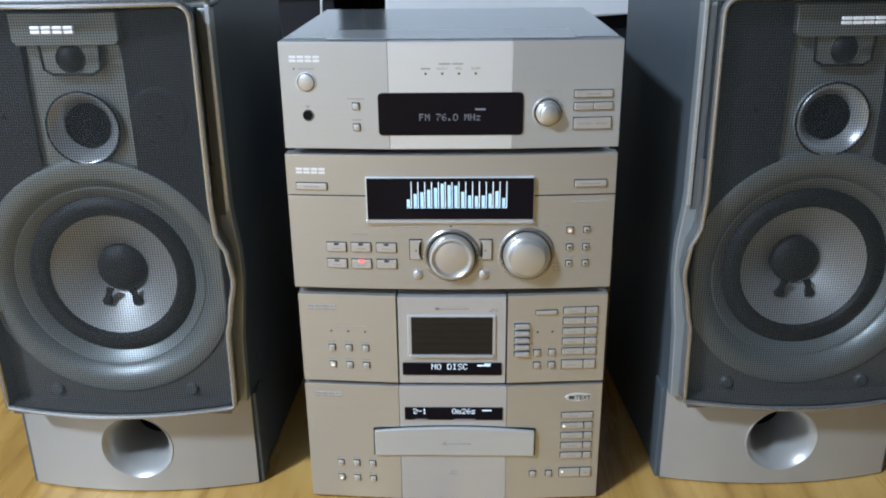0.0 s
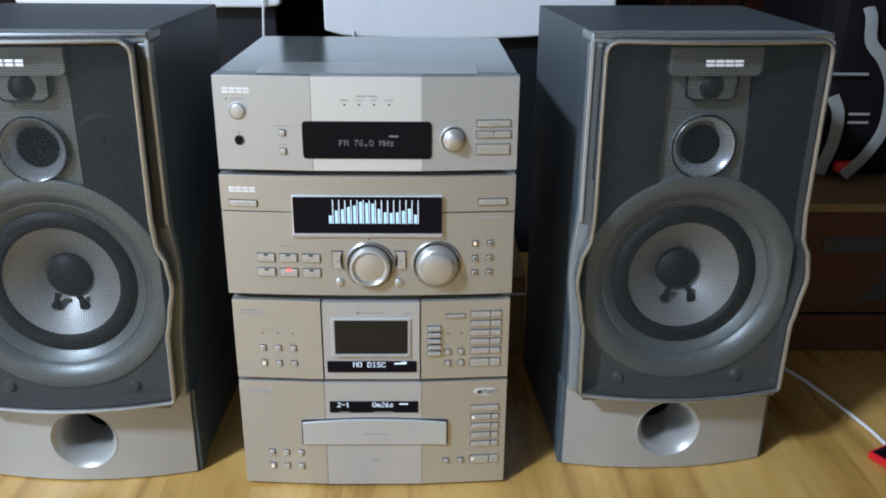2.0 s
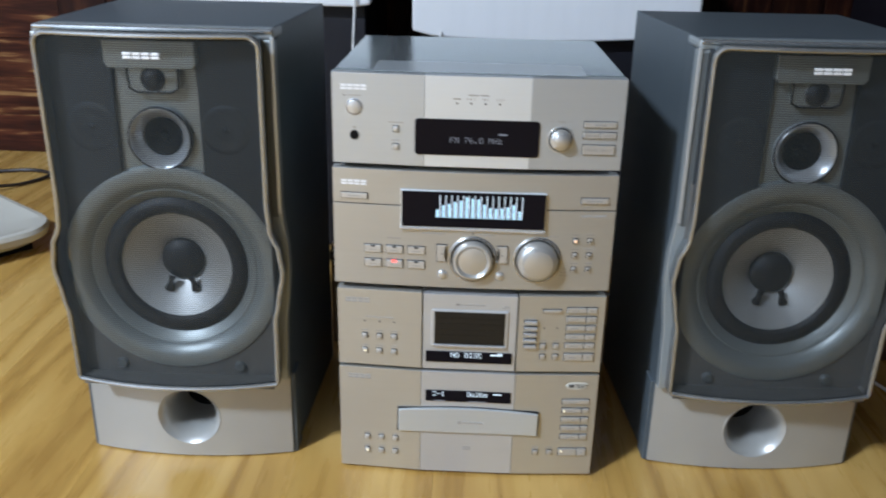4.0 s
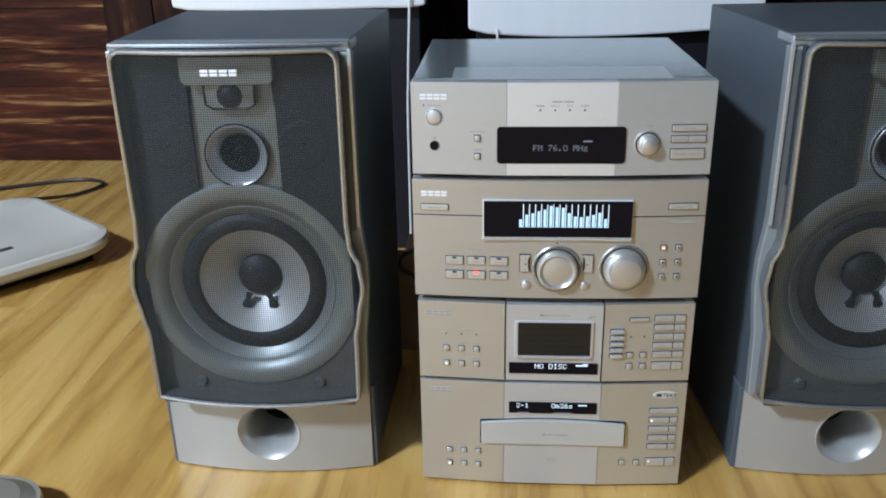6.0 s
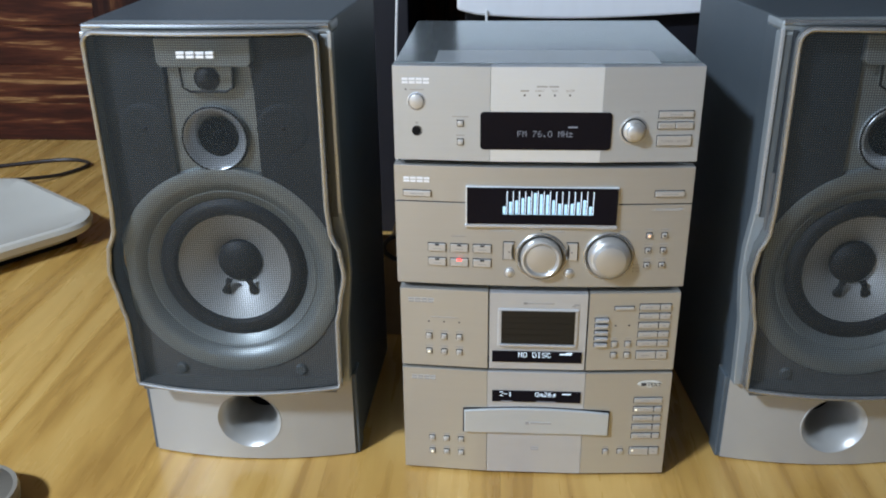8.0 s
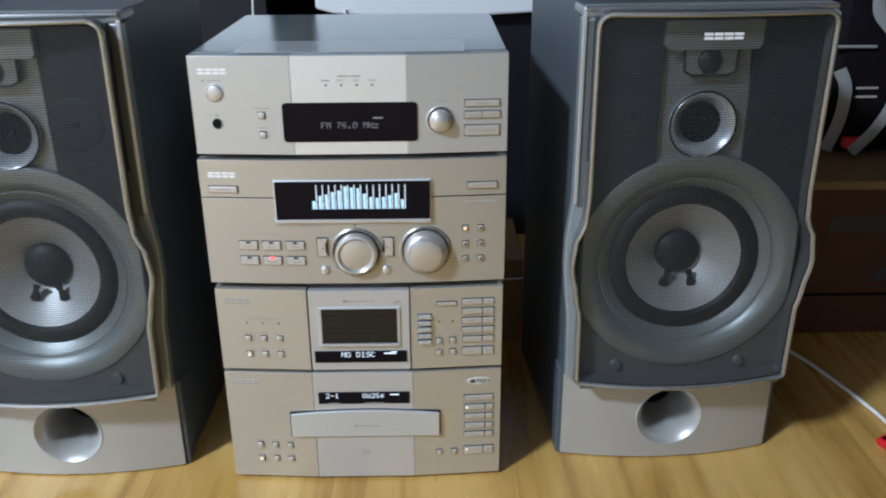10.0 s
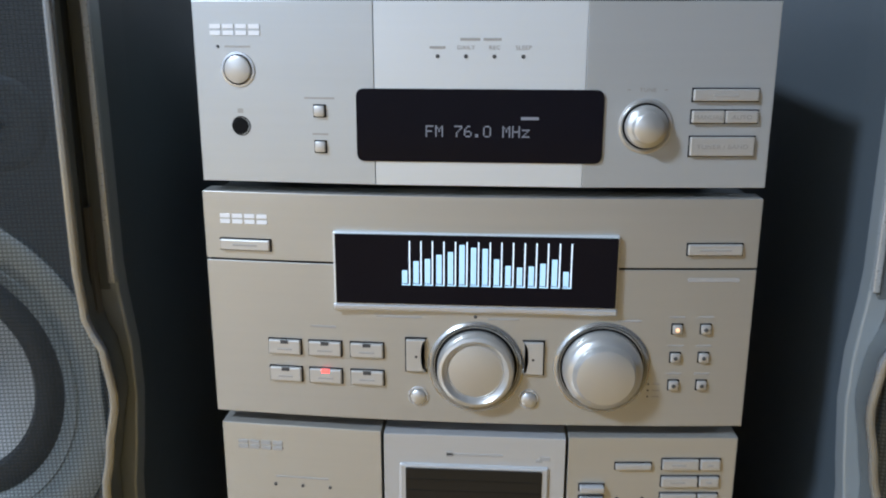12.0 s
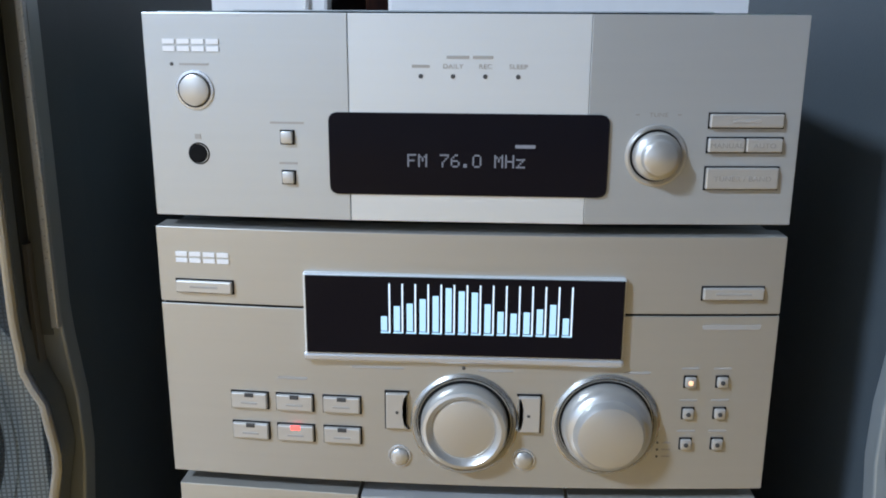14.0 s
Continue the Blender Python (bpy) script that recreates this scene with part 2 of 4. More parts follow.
def thing(name, at, label, category, turn=0.0, group=""):
    ob = new(name)
    ob.location, ob.rotation_euler = at, (0, 0, radians(turn))
    ob.empty_display_size = 0.05
    return tagged(ob, label, category, group)


def box(x0, x1, y0, y1, z0, z1, bevel=0.0, segments=2):
    bm = bmesh.new()
    bmesh.ops.create_cube(bm, size=1, matrix=Matrix.LocRotScale(((x0 + x1) / 2, (y0 + y1) / 2, (z0 + z1) / 2), None, (x1 - x0, y1 - y0, z1 - z0)))
    if bevel:
        bmesh.ops.bevel(bm, geom=bm.edges[:], offset=bevel, segments=segments, profile=0.5, affect="EDGES")
    return bm


def prism(points, lo, hi, axis="z", bevel=0.0):
    """A flat outline drawn out along one axis: points (x, y) along z, or (x, z) along y."""
    bm = bmesh.new()
    put = (lambda a, b, h: (a, b, h)) if axis == "z" else (lambda a, b, h: (a, h, b))
    low = [bm.verts.new(put(a, b, lo)) for a, b in points]
    high = [bm.verts.new(put(a, b, hi)) for a, b in points]
    bm.faces.new(low)
    bm.faces.new(high)
    for i in range(len(points)):
        j = (i + 1) % len(points)
        bm.faces.new((low[i], low[j], high[j], high[i]))
    if bevel:
        bmesh.ops.recalc_face_normals(bm, faces=bm.faces[:])
        sharp = [e for e in bm.edges if len(e.link_faces) == 2 and e.calc_face_angle(0) > 0.6]
        bmesh.ops.bevel(bm, geom=sharp, offset=bevel, segments=2, profile=0.5, affect="EDGES")
    return bm


def lathe(profile, segments=48, clamp=None, close=True):
    """A profile of (radius, depth) turned round the y axis; clamp limits |x|."""
    bm = bmesh.new()
    rings = []
    for r, d in profile:
        if r < 1e-6:
            rings.append([bm.verts.new((0, d, 0))])
        else:
            ring = []
            for k in range(segments):
                a = 2 * math.pi * k / segments
                x = r * math.cos(a)
                if clamp:
                    x = max(-clamp, min(clamp, x))
                ring.append(bm.verts.new((x, d, r * math.sin(a))))
            rings.append(ring)
    for a, b in zip(rings, rings[1:]):
        for k in range(segments):
            j = (k + 1) % segments
            if len(a) == 1 and len(b) == 1:
                continue
            if len(a) == 1:
                bm.faces.new((a[0], b[k], b[j]))
            elif len(b) == 1:
                bm.faces.new((a[k], a[j], b[0]))
            else:
                bm.faces.new((a[k], a[j], b[j], b[k]))
    return bm


def tube(points, radius, closed=False, sides=8, squash=(1.0, 1.0)):
    """A round bar along a line of points."""
    bm = bmesh.new()
    pts = [Vector(p) for p in points]
    n = len(pts)
    rings, up = [], None
    for i, p in enumerate(pts):
        a = pts[(i - 1) % n] if closed or i else p
        b = pts[(i + 1) % n] if closed or i < n - 1 else p
        d = (b - a).normalized()
        if up is None:
            up = Vector((0, -1, 0)) if abs(d.y) < 0.9 else Vector((0, 0, 1))
        u = (up - d * up.dot(d)).normalized()
        up = u
        v = d.cross(u)
        rings.append([bm.verts.new(p + u * (radius * squash[0] * math.cos(2 * math.pi * k / sides)) + v * (radius * squash[1] * math.sin(2 * math.pi * k / sides))) for k in range(sides)])
    pairs = list(zip(rings, rings[1:])) + ([(rings[-1], rings[0])] if closed else [])
    for a, b in pairs:
        for k in range(sides):
            j = (k + 1) % sides
            bm.faces.new((a[k], a[j], b[j], b[k]))
    if not closed:
        bm.faces.new(rings[0])
        bm.faces.new(rings[-1])
    return bm


def smooth_line(points, steps=8):
    """Catmull-Rom line through points."""
    pts = [Vector(p) for p in points]
    pts = [pts[0] * 2 - pts[1]] + pts + [pts[-1] * 2 - pts[-2]]
    out = []
    for i in range(1, len(pts) - 2):
        p0, p1, p2, p3 = pts[i - 1:i + 3]
        for k in range(steps):
            t = k / steps
            out.append(0.5 * ((2 * p1) + (p2 - p0) * t + (2 * p0 - 5 * p1 + 4 * p2 - p3) * t * t + (3 * p1 - p0 - 3 * p2 + p3) * t ** 3))
    out.append(pts[-2])
    return out


def holed_plate(x0, x1, z0, z1, cx, cz, r, front, thickness, steps=64, rings=5):
    """A plate with a round hole; front(x) gives the depth of its face."""
    bm = bmesh.new()
    angles = sorted([2 * math.pi * k / steps for k in range(steps)] + [math.atan2(z - cz, x - cx) % (2 * math.pi) for x in (x0, x1) for z in (z0, z1)])
    grid = []
    for a in angles:
        c, s = math.cos(a), math.sin(a)
        reach = min(((x1 - cx) / c if c > 1e-9 else (x0 - cx) / c if c < -1e-9 else 9e9), ((z1 - cz) / s if s > 1e-9 else (z0 - cz) / s if s < -1e-9 else 9e9))
        col = []
        for k in range(rings + 1):
            d = r + (reach - r) * k / rings
            x, z = cx + c * d, cz + s * d
            col.append(bm.verts.new((x, front(x), z)))
        x, z = cx + c * reach, cz + s * reach
        col.append(bm.verts.new((x, front(x0) + thickness, z)))
        grid.append(col)
    n = len(grid)
    for i in range(n):
        j = (i + 1) % n
        for k in range(rings + 1):
            bm.faces.new((grid[i][k], grid[j][k], grid[j][k + 1], grid[i][k + 1]))
    return bm


def lettering(text, size, name, material, parent, at, spacing=1.0, width=1.0):
    """Words in the built-in font, standing upright and facing -y, as a mesh."""
    cu = bpy.data.curves.new(name, "FONT")
    cu.body, cu.size, cu.extrude, cu.space_character = text, size, 0.0001, spacing
    tmp = new(name, cu)
    me = bpy.data.meshes.new_from_object(tmp.evaluated_get(bpy.context.evaluated_depsgraph_get()))
    bpy.data.objects.remove(tmp)
    me.transform(Matrix.Diagonal((width, 1, 1, 1)))
    me.transform(Matrix.Rotation(radians(90), 4, "X"))
    me.materials.clear()
    me.materials.append(material)
    ob = new(name, me)
    ob.parent, ob.location = parent, at
    return ob


GLYPHS = {"F": "1F10101E101010", "M": "111B1515111111", "7": "1F010204080808", "6": "0608101E11110E", ".": "00000000000C0C", "0": "0E11111111110E", "H": "1111111F111111", "z": "00001F0204081F", "N": "11191513111111", "O": "0E11111111110E", "D": "1E11111111111E", "I": "0E04040404040E", "S": "0F10100E01011E", "C": "0E11101010110E", "2": "0E11010204081F", "-": "0000001F000000", "1": "040C040404040E", "m": "00001A15151515", "s": "00000F100E011E", " ": "00000000000000"}


def dot_text(text, pitch, material, parent, at):
    """Words of a dot-matrix display: a small raised square for each lit dot of a 5 by 7 cell."""
    bm = bmesh.new()
    for n, ch in enumerate(text):
        for r in range(7):
            row = int(GLYPHS[ch][2 * r:2 * r + 2], 16)
            for c in range(5):
                if row >> (4 - c) & 1:
                    x, z, a = (6 * n + c) * pitch, (6 - r) * pitch * 1.04, pitch * 0.44
                    bmesh.ops.create_cube(bm, size=1, matrix=Matrix.LocRotScale((x, 0, z), None, (2 * a, 0.0002, 2 * a)))
    return part("display_text", bm, material, parent, "lit dot-matrix characters", at=at)


GREY_PLASTIC = surface("grey_plastic", (0.20, 0.178, 0.142), (0.24, 0.215, 0.175), 12, rough=0.3)
RING = surface("ring_metal", (0.55, 0.54, 0.51), (0.59, 0.58, 0.55), 30, (1, 1, 1), 0.22, 0.03, 0.8)
# tones for unseen walls: pale to reflect in the panels, dark to cut bounce
REFLECTOR_PAINT = surface("reflector_paint", (0.56, 0.59, 0.63), (0.60, 0.63, 0.67), 3, rough=0.8, bump=0.1, fine=80)
BOUNCE_CUT_PAINT = surface("bounce_cut_paint", (0.05, 0.05, 0.06), (0.07, 0.07, 0.08), 3, rough=0.8, bump=0.1, fine=80)
HORN = surface("horn_metal", (0.60, 0.63, 0.65), (0.65, 0.68, 0.70), 30, (1, 1, 1), 0.30, 0.03, 0.55)
SPK_BASE = surface("speaker_base_silver", (0.45, 0.45, 0.425), (0.49, 0.49, 0.465), 25, (1, 1, 1), 0.36, 0.05, 0.4, 0.05, 1400)


# ---- the room ----
X0, X1, Y0, Y1, TOP = -2.9, 2.0, -2.7, 1.27, 2.53
for nm, bm_, mat in (
    ("wall_west", box(X0 - 0.12, X0, Y0, Y1, 0, TOP), WALL_PAINT),
    # added dark surfaces out of view, keeping the speakers' shaded sides dark
    ("wall_east", box(X1, X1 + 0.12, Y0, Y1, 0, TOP), BOUNCE_CUT_PAINT),
    # unseen south side split up: pale reflector low down, dimmer above
    ("wall_south", box(X0 - 0.12, 1.0, Y0 - 0.12, Y0, 0, 1.35), REFLECTOR_PAINT),
    ("wall_south_upper", box(X0 - 0.12, 1.0, Y0 - 0.12, Y0, 1.35, TOP), WALL_PAINT),
    ("wall_south_side", box(1.0, X1 + 0.12, Y0 - 0.12, Y0, 0, TOP), BOUNCE_CUT_PAINT),
    ("wall_north", box(X0 - 0.12, X1 + 0.12, Y1 + 0.03, Y1 + 0.15, 0, TOP), WALL_PAINT),
    ("ceiling", box(X0 - 0.12, X1 + 0.12, Y0 - 0.12, Y1 + 0.15, TOP, TOP + 0.1), CEILING_PAINT),
    ("subfloor", box(X0 - 0.12, X1 + 0.12, Y0 - 0.12, Y1 + 0.15, -0.1, -0.012), WALL_PAINT),
):
    tagged(new(nm, finish(bm_, nm, mat)), {"ceiling": "plain grey painted ceiling", "subfloor": "grey screed under the laminate planks"}.get(nm, "plain room wall out of view, tone set for bounced light"), nm.split("_")[0], kind="structure")

# ceiling lamp
lamp = thing("ceiling_lamp", (LAMP[0], LAMP[1], TOP), "round white ceiling lamp with a glowing diffuser", "ceiling lamp")
bm = lathe([(0, 0), (0.19, 0), (0.19, -0.05), (0.17, -0.055), (0.17, -0.02), (0, -0.02)])
bmesh.ops.rotate(bm, verts=bm.verts[:], cent=(0, 0, 0), matrix=Matrix.Rotation(radians(90), 3, "X"))
part("base", bm, WHITE_GLOSS, lamp, smooth=True)
bm = lathe([(0.168, -0.03), (0.165, -0.06), (0.155, -0.075), (0.15, -0.06)])
bmesh.ops.rotate(bm, verts=bm.verts[:], cent=(0, 0, 0), matrix=Matrix.Rotation(radians(90), 3, "X"))
part("diffuser", bm, LAMP_GLOW, lamp, "glowing white diffuser ring", smooth=True)


# ---- the stacked hi-fi units ----
def facet(x):
    """The three-faced front of a unit: sides lean forward to a flat middle."""
    return -0.006 * max(0.0, min(1.0, (0.14 - abs(x)) / 0.089))


def bowed(x):
    return -0.0065 * (1 - (x / 0.14) ** 2)


def front_piece(x0, x1, z0, z1, shape, proud=0.0, steps=1):
    pts = [(x0 + (x1 - x0) * k / steps, shape(x0 + (x1 - x0) * k / steps) - proud) for k in range(steps + 1)]
    return prism([(x0, 0.014)] + pts + [(x1, 0.014)], z0, z1, "z", 0.0003)


DATA = {}


def button_mesh(w, h, d, material, bevel=0.0006):
    key = (w, h, d, material.name)
    if key not in DATA:
        DATA[key] = finish(box(-w / 2, w / 2, -d, 0.001, -h / 2, h / 2, bevel), "button", material, True)
    return DATA[key]


def slot_mesh(w, h):
    key = ("slot", w, h)
    if key not in DATA:
        DATA[key] = finish(box(-w / 2, w / 2, -0.00045, 0.001, -h / 2, h / 2), "button_slot", DARK_GAP)
    return DATA[key]


def bar_mesh(w, h, material):
    key = ("bar", w, h, material.name)
    if key not in DATA:
        DATA[key] = finish(box(-w / 2, w / 2, -0.00025, 0.0005, -h / 2, h / 2), "print", material)
    return DATA[key]


class Unit:
    """One component of the stack, with its front at y = 0 and its foot at z = 0."""

    def __init__(self, name, z0, z1, depth, label, category, shape, lid=CASE, drop=0.0):
        self.z0, self.h, self.shape = z0, z1 - z0, shape
        self.ob = thing(name, (0, 0, z0 - drop), label, category, group="stacked hi-fi units")
        part("case", box(-0.1365, 0.1365, 0.0145, depth, 0.002, self.h - 0.0005, 0.0015), lid, self.ob, "grey sheet-steel case", smooth=True)
        foot = finish(lathe([(0, -0.001), (0.011, -0.001), (0.012, 0), (0.012, 0.006), (0, 0.006)], 20), "foot", RUBBER, True)
        foot.transform(Matrix.Rotation(radians(-90), 4, "X"))
        for x in (-0.105, 0.105):
            for y in (0.04, depth - 0.04):
                shared("foot", foot, self.ob, (x, y, 0.003))

    def at(self, x, z, lift=0.0):
        return (x, self.shape(x) - lift, z - self.z0)

    def turn(self, x):
        return math.atan2(self.shape(x + 0.002) - self.shape(x - 0.002), 0.004)

    def piece(self, name, x0, x1, z0, z1, material, label="", steps=1):
        return part(name, front_piece(x0, x1, z0 - self.z0, z1 - self.z0, self.shape, 0, steps), material, self.ob, label)

    def button(self, x, z, w, h, d=0.0022, material=BUTTON, name="button"):
        shared("button_slot", slot_mesh(round(w + 0.0011, 5), round(h + 0.0011, 5)), self.ob, self.at(x, z), turn=self.turn(x))
        return shared(name, button_mesh(w, h, d, material), self.ob, self.at(x, z), turn=self.turn(x))

    def bar(self, x, z, w, h, material=PRINT, name="printed_line", lift=0.0):
        return shared(name, bar_mesh(w, h, material), self.ob, self.at(x, z, lift), turn=self.turn(x))

    def dot(self, x, z, r, material=DARK_PRINT, name="indicator", lift=0.0):
        key = ("dot", r, material.name)
        if key not in DATA:
            DATA[key] = finish(lathe([(0, -0.0004), (r * 0.8, -0.0004), (r, 0.0004)], 16), "indicator", material)
        return shared(name, DATA[key], self.ob, self.at(x, z, lift))

    def round(self, x, z, profile, material, name, label="", segments=48):
        ob = part(name, lathe(profile, segments), material, self.ob, label, True, self.at(x, z))
        ob.rotation_euler = (0, 0, self.turn(x))
        return ob

    def label(self, text, x, z, h, lift=0.0):
        """Printed words, centred on x."""
        ob = lettering(text, h * 1.38, "printed_word", PRINT, self.ob, self.at(x, z, lift + 0.0002), 1.05, 1.15)
        ob.data.transform(Matrix.Translation((-max(v.co.x for v in ob.data.vertices) / 2, 0, 0)))
        ob.rotation_euler = (0, 0, self.turn(x))
        return ob

    def logo(self, x0, x1, z, h, material=LOGO):
        """The maker's mark as four pairs of plain metal bars."""
        w = (x1 - x0) / 4
        for k in range(4):
            for dz in (-0.3, 0.3):
                self.bar(x0 + w * (k + 0.5), z + dz * h, round(w * 0.84, 5), round(h * 0.4, 5), material, "logo_block", 0.0003)


# tuner, the top unit
tuner = Unit("tuner", 0.359, 0.447, 0.255, "champagne metal radio tuner on top of the stack, display lit", "tuner", facet, LID, drop=0.0045)
lid = part("lid", box(-0.1388, 0.1388, 0.0142, 0.258, 0.0868, 0.0888, 0.0006), LID, tuner.ob, "reflective grey steel lid", True)
tuner.piece("front_panel", -0.14, -0.0508, 0.359, 0.447, WALL_LIT_CHAMPAGNE)
tuner.piece("front_panel", -0.0505, 0.0505, 0.359, 0.447, SILVER_FACE, "pale silver middle panel")
tuner.piece("front_panel", 0.0506, 0.14, 0.359, 0.447, WALL_LIT_CHAMPAGNE)
# bright reflection in the lid, laid on as a thin pale sheet
part("lid_reflection", box(-0.102, 0.102, 0.006, 0.068, 0.0887, 0.0892, 0.0002), LID_REFLECTION, tuner.ob, "thin pale sheet standing in for a reflection on the lid")
tuner.logo(-0.132, -0.106, 0.4335, 0.0052)
tuner.dot(-0.128, 0.4255, 0.0009)
tuner.bar(-0.118, 0.4255, 0.013, 0.0009)
tuner.round(-0.1183, 0.4145, [(0.0085, 0.0004), (0.0085, -0.0006), (0.0074, -0.0008), (0.0074, 0.0004)], CHROME, "button_ring")
tuner.round(-0.1183, 0.4145, [(0, -0.0021), (0.0056, -0.0020), (0.0066, -0.0015), (0.0069, 0.0005)], BUTTON, "power_button")
tuner.round(-0.1183, 0.4145, [(0.0076, 0.0004), (0.0075, -0.0004), (0.0068, -0.0004)], DARK_GAP, "button_gap")
tuner.bar(-0.1183, 0.3945, 0.0028, 0.0022)
tuner.round(-0.1183, 0.387, [(0.0050, 0.0003), (0.0047, -0.0004), (0.0043, -0.0003), (0.0042, 0.001)], DARK_GAP, "headphone_socket")
tuner.dot(-0.1183, 0.387, 0.0044, DARK_GAP, "socket_hole", 0.0002)
for z in (0.395, 0.3775):
    tuner.button(-0.078, z, 0.0052, 0.0052)
    tuner.bar(-0.078, z + 0.0062, 0.015 if z > 0.39 else 0.008, 0.0009)
corner = [(0, 0.5, 1, 1.5708), (1.5708, 1, 0.5, 0)]
window = [(sx * (0.0562 + 0.0035 * math.cos(t)), 0.0295 + sz * (0.0142 + 0.0035 * math.sin(t))) for k, (sx, sz) in enumerate(((1, 1), (-1, 1), (-1, -1), (1, -1))) for t in corner[k % 2]]
part("display_window", prism(window, -0.0068, 0.0, "y", 0.0004), BLACK_GLASS, tuner.ob, "black glass display window", True)
dot_text("FM 76.0 MHz", 0.000775, VFD_DIM, tuner.ob, (-0.0254, -0.0069, 0.3836 - 0.359))
tuner.bar(0.0245, 0.3925, 0.0085, 0.0014, VFD_DIM, "display_mark", 0.0011)
for k, x in enumerate((-0.0200, -0.0065, 0.0070, 0.0207)):
    tuner.dot(x, 0.4215, 0.0011)
    if k:
        tuner.label(("DAILY", "REC", "SLEEP")[k - 1], x, 0.4248, 0.0019)
    else:
        tuner.bar(x, 0.4256, 0.0075, 0.0012)
tuner.bar(-0.0045, 0.4294, 0.0095, 0.0012)
tuner.bar(0.0060, 0.4294, 0.0085, 0.0012)
tuner.label("TUNE", 0.080, 0.4054, 0.0019)
for x in (0.0712, 0.0888):
    tuner.bar(x, 0.4063, 0.0016, 0.0004)
tuner.round(0.080, 0.389, [(0.0134, 0.0006), (0.0131, -0.0005), (0.0124, -0.0007), (0.0112, -0.0001), (0.0108, 0.0006)], KNOB, "knob_ring")
tuner.round(0.080, 0.389, [(0.0112, 0.0004), (0.0110, -0.0003), (0.0098, -0.0003)], DARK_GAP, "knob_gap")
tuner.round(0.080, 0.389, [(0, -0.0098), (0.0060, -0.0096), (0.0072, -0.0088), (0.0077, -0.0070), (0.0078, -0.0056), (0.0084, -0.0053), (0.0096, -0.0046), (0.0102, -0.0032), (0.0103, 0.0006)], KNOB, "tuning_knob", "round stepped tuning knob")
tuner.button(0.117, 0.4040, 0.031, 0.0056)
tuner.button(0.1092, 0.3937, 0.0155, 0.0058)
tuner.button(0.1252, 0.3937, 0.0155, 0.0058)
tuner.button(0.117, 0.3795, 0.031, 0.0092)
tuner.bar(0.117, 0.4040, 0.0115, 0.0014, PRINT, "printed_line", 0.0022)
tuner.label("MANUAL", 0.1092, 0.3927, 0.0021, 0.0022)
tuner.label("AUTO", 0.1252, 0.3927, 0.0021, 0.0022)
tuner.label("TUNER / BAND", 0.117, 0.3785, 0.0022, 0.0022)

# amplifier with the spectrum display
amp = Unit("amplifier", 0.232, 0.354, 0.24, "champagne metal amplifier with a lit spectrum display and two knobs", "amplifier", bowed, drop=0.005)
amp.piece("upper_panel", -0.1412, 0.14, 0.3187, 0.354, CHAMPAGNE, steps=40)
amp.piece("lower_panel", -0.1412, 0.14, 0.232, 0.3176, CHAMPAGNE, steps=40)
part("seam", front_piece(-0.1395, 0.1395, 0.3176 - 0.232, 0.3189 - 0.232, bowed, -0.0005, 16), DARK_GAP, amp.ob)
part("display_bezel", prism([(-0.0730, -0.004), (-0.0730, -0.0082), (0.0706, -0.0082), (0.0706, -0.004)], 0.2955 - 0.232, 0.3356 - 0.232, "z", 0.0008), SILVER_FACE, amp.ob, "thin silver display bezel", True)
part("display_lip", prism([(-0.0736, -0.004), (-0.0736, -0.0090), (0.0712, -0.0090), (0.0712, -0.004)], 0.2942 - 0.232, 0.2980 - 0.232, "z", 0.0012), CHROME, amp.ob, "bright lower lip", True)
part("display_window", box(-0.0718, 0.0698, -0.0091, -0.006, 0.2984 - 0.232, 0.3348 - 0.232, 0.0003), BLACK_GLASS, amp.ob, "black glass spectrum display")
LEVELS = (0.30, 0.52, 0.58, 0.68, 0.75, 0.92, 0.86, 0.84, 0.60, 0.45, 0.42, 0.45, 0.52, 0.62, 0.34)
for k, level in enumerate(LEVELS):
    x = -0.0360 + k * 0.00578
    shared("spectrum_line", bar_mesh(0.0007, 0.0226, VFD_WHITE), amp.ob, (x + 0.0021, -0.0093, 0.3205 - 0.232))
    h = round(0.0222 * level, 5)
    shared("spectrum_bar", bar_mesh(0.0027, h, VFD), amp.ob, (x - 0.0004, -0.0093, 0.3098 - 0.232 + h / 2))
    shared("spectrum_foot", bar_mesh(0.0044, 0.0006, VFD), amp.ob, (x + 0.0002, -0.0094, 0.3090 - 0.232))
amp.logo(-0.133, -0.107, 0.340, 0.0050)
amp.button(-0.1195, 0.3265, 0.0265, 0.0055)
amp.button(0.1180, 0.3285, 0.0270, 0.0055)
amp.bar(-0.1195, 0.3265, 0.013, 0.0009, lift=0.0022)
amp.bar(0.1180, 0.3285, 0.016, 0.0009, lift=0.0022)
amp.bar(0.119, 0.3125, 0.026, 0.0022)
for r, z in enumerate((0.2716, 0.2562)):
    for c, x in enumerate((-0.1010, -0.0793, -0.0570)):
        amp.button(x, z, 0.0172, 0.0078)
        lit = r == 1 and c == 1
        amp.bar(x, z + 0.0030, 0.0042, 0.0018, RED_LED if lit else DARK_PRINT, "indicator", 0.0022)
        amp.bar(x, z - 0.0010, 0.008, 0.0008, PRINT, "printed_line", 0.0022)
amp.bar(-0.080, 0.2835, 0.014, 0.0012)
amp.bar(-0.040, 0.2905, 0.024, 0.0010)
amp.bar(0.014, 0.2905, 0.016, 0.0010)
amp.bar(0.078, 0.2905, 0.012, 0.0010)
amp.dot(-0.0005, 0.2915, 0.0010)
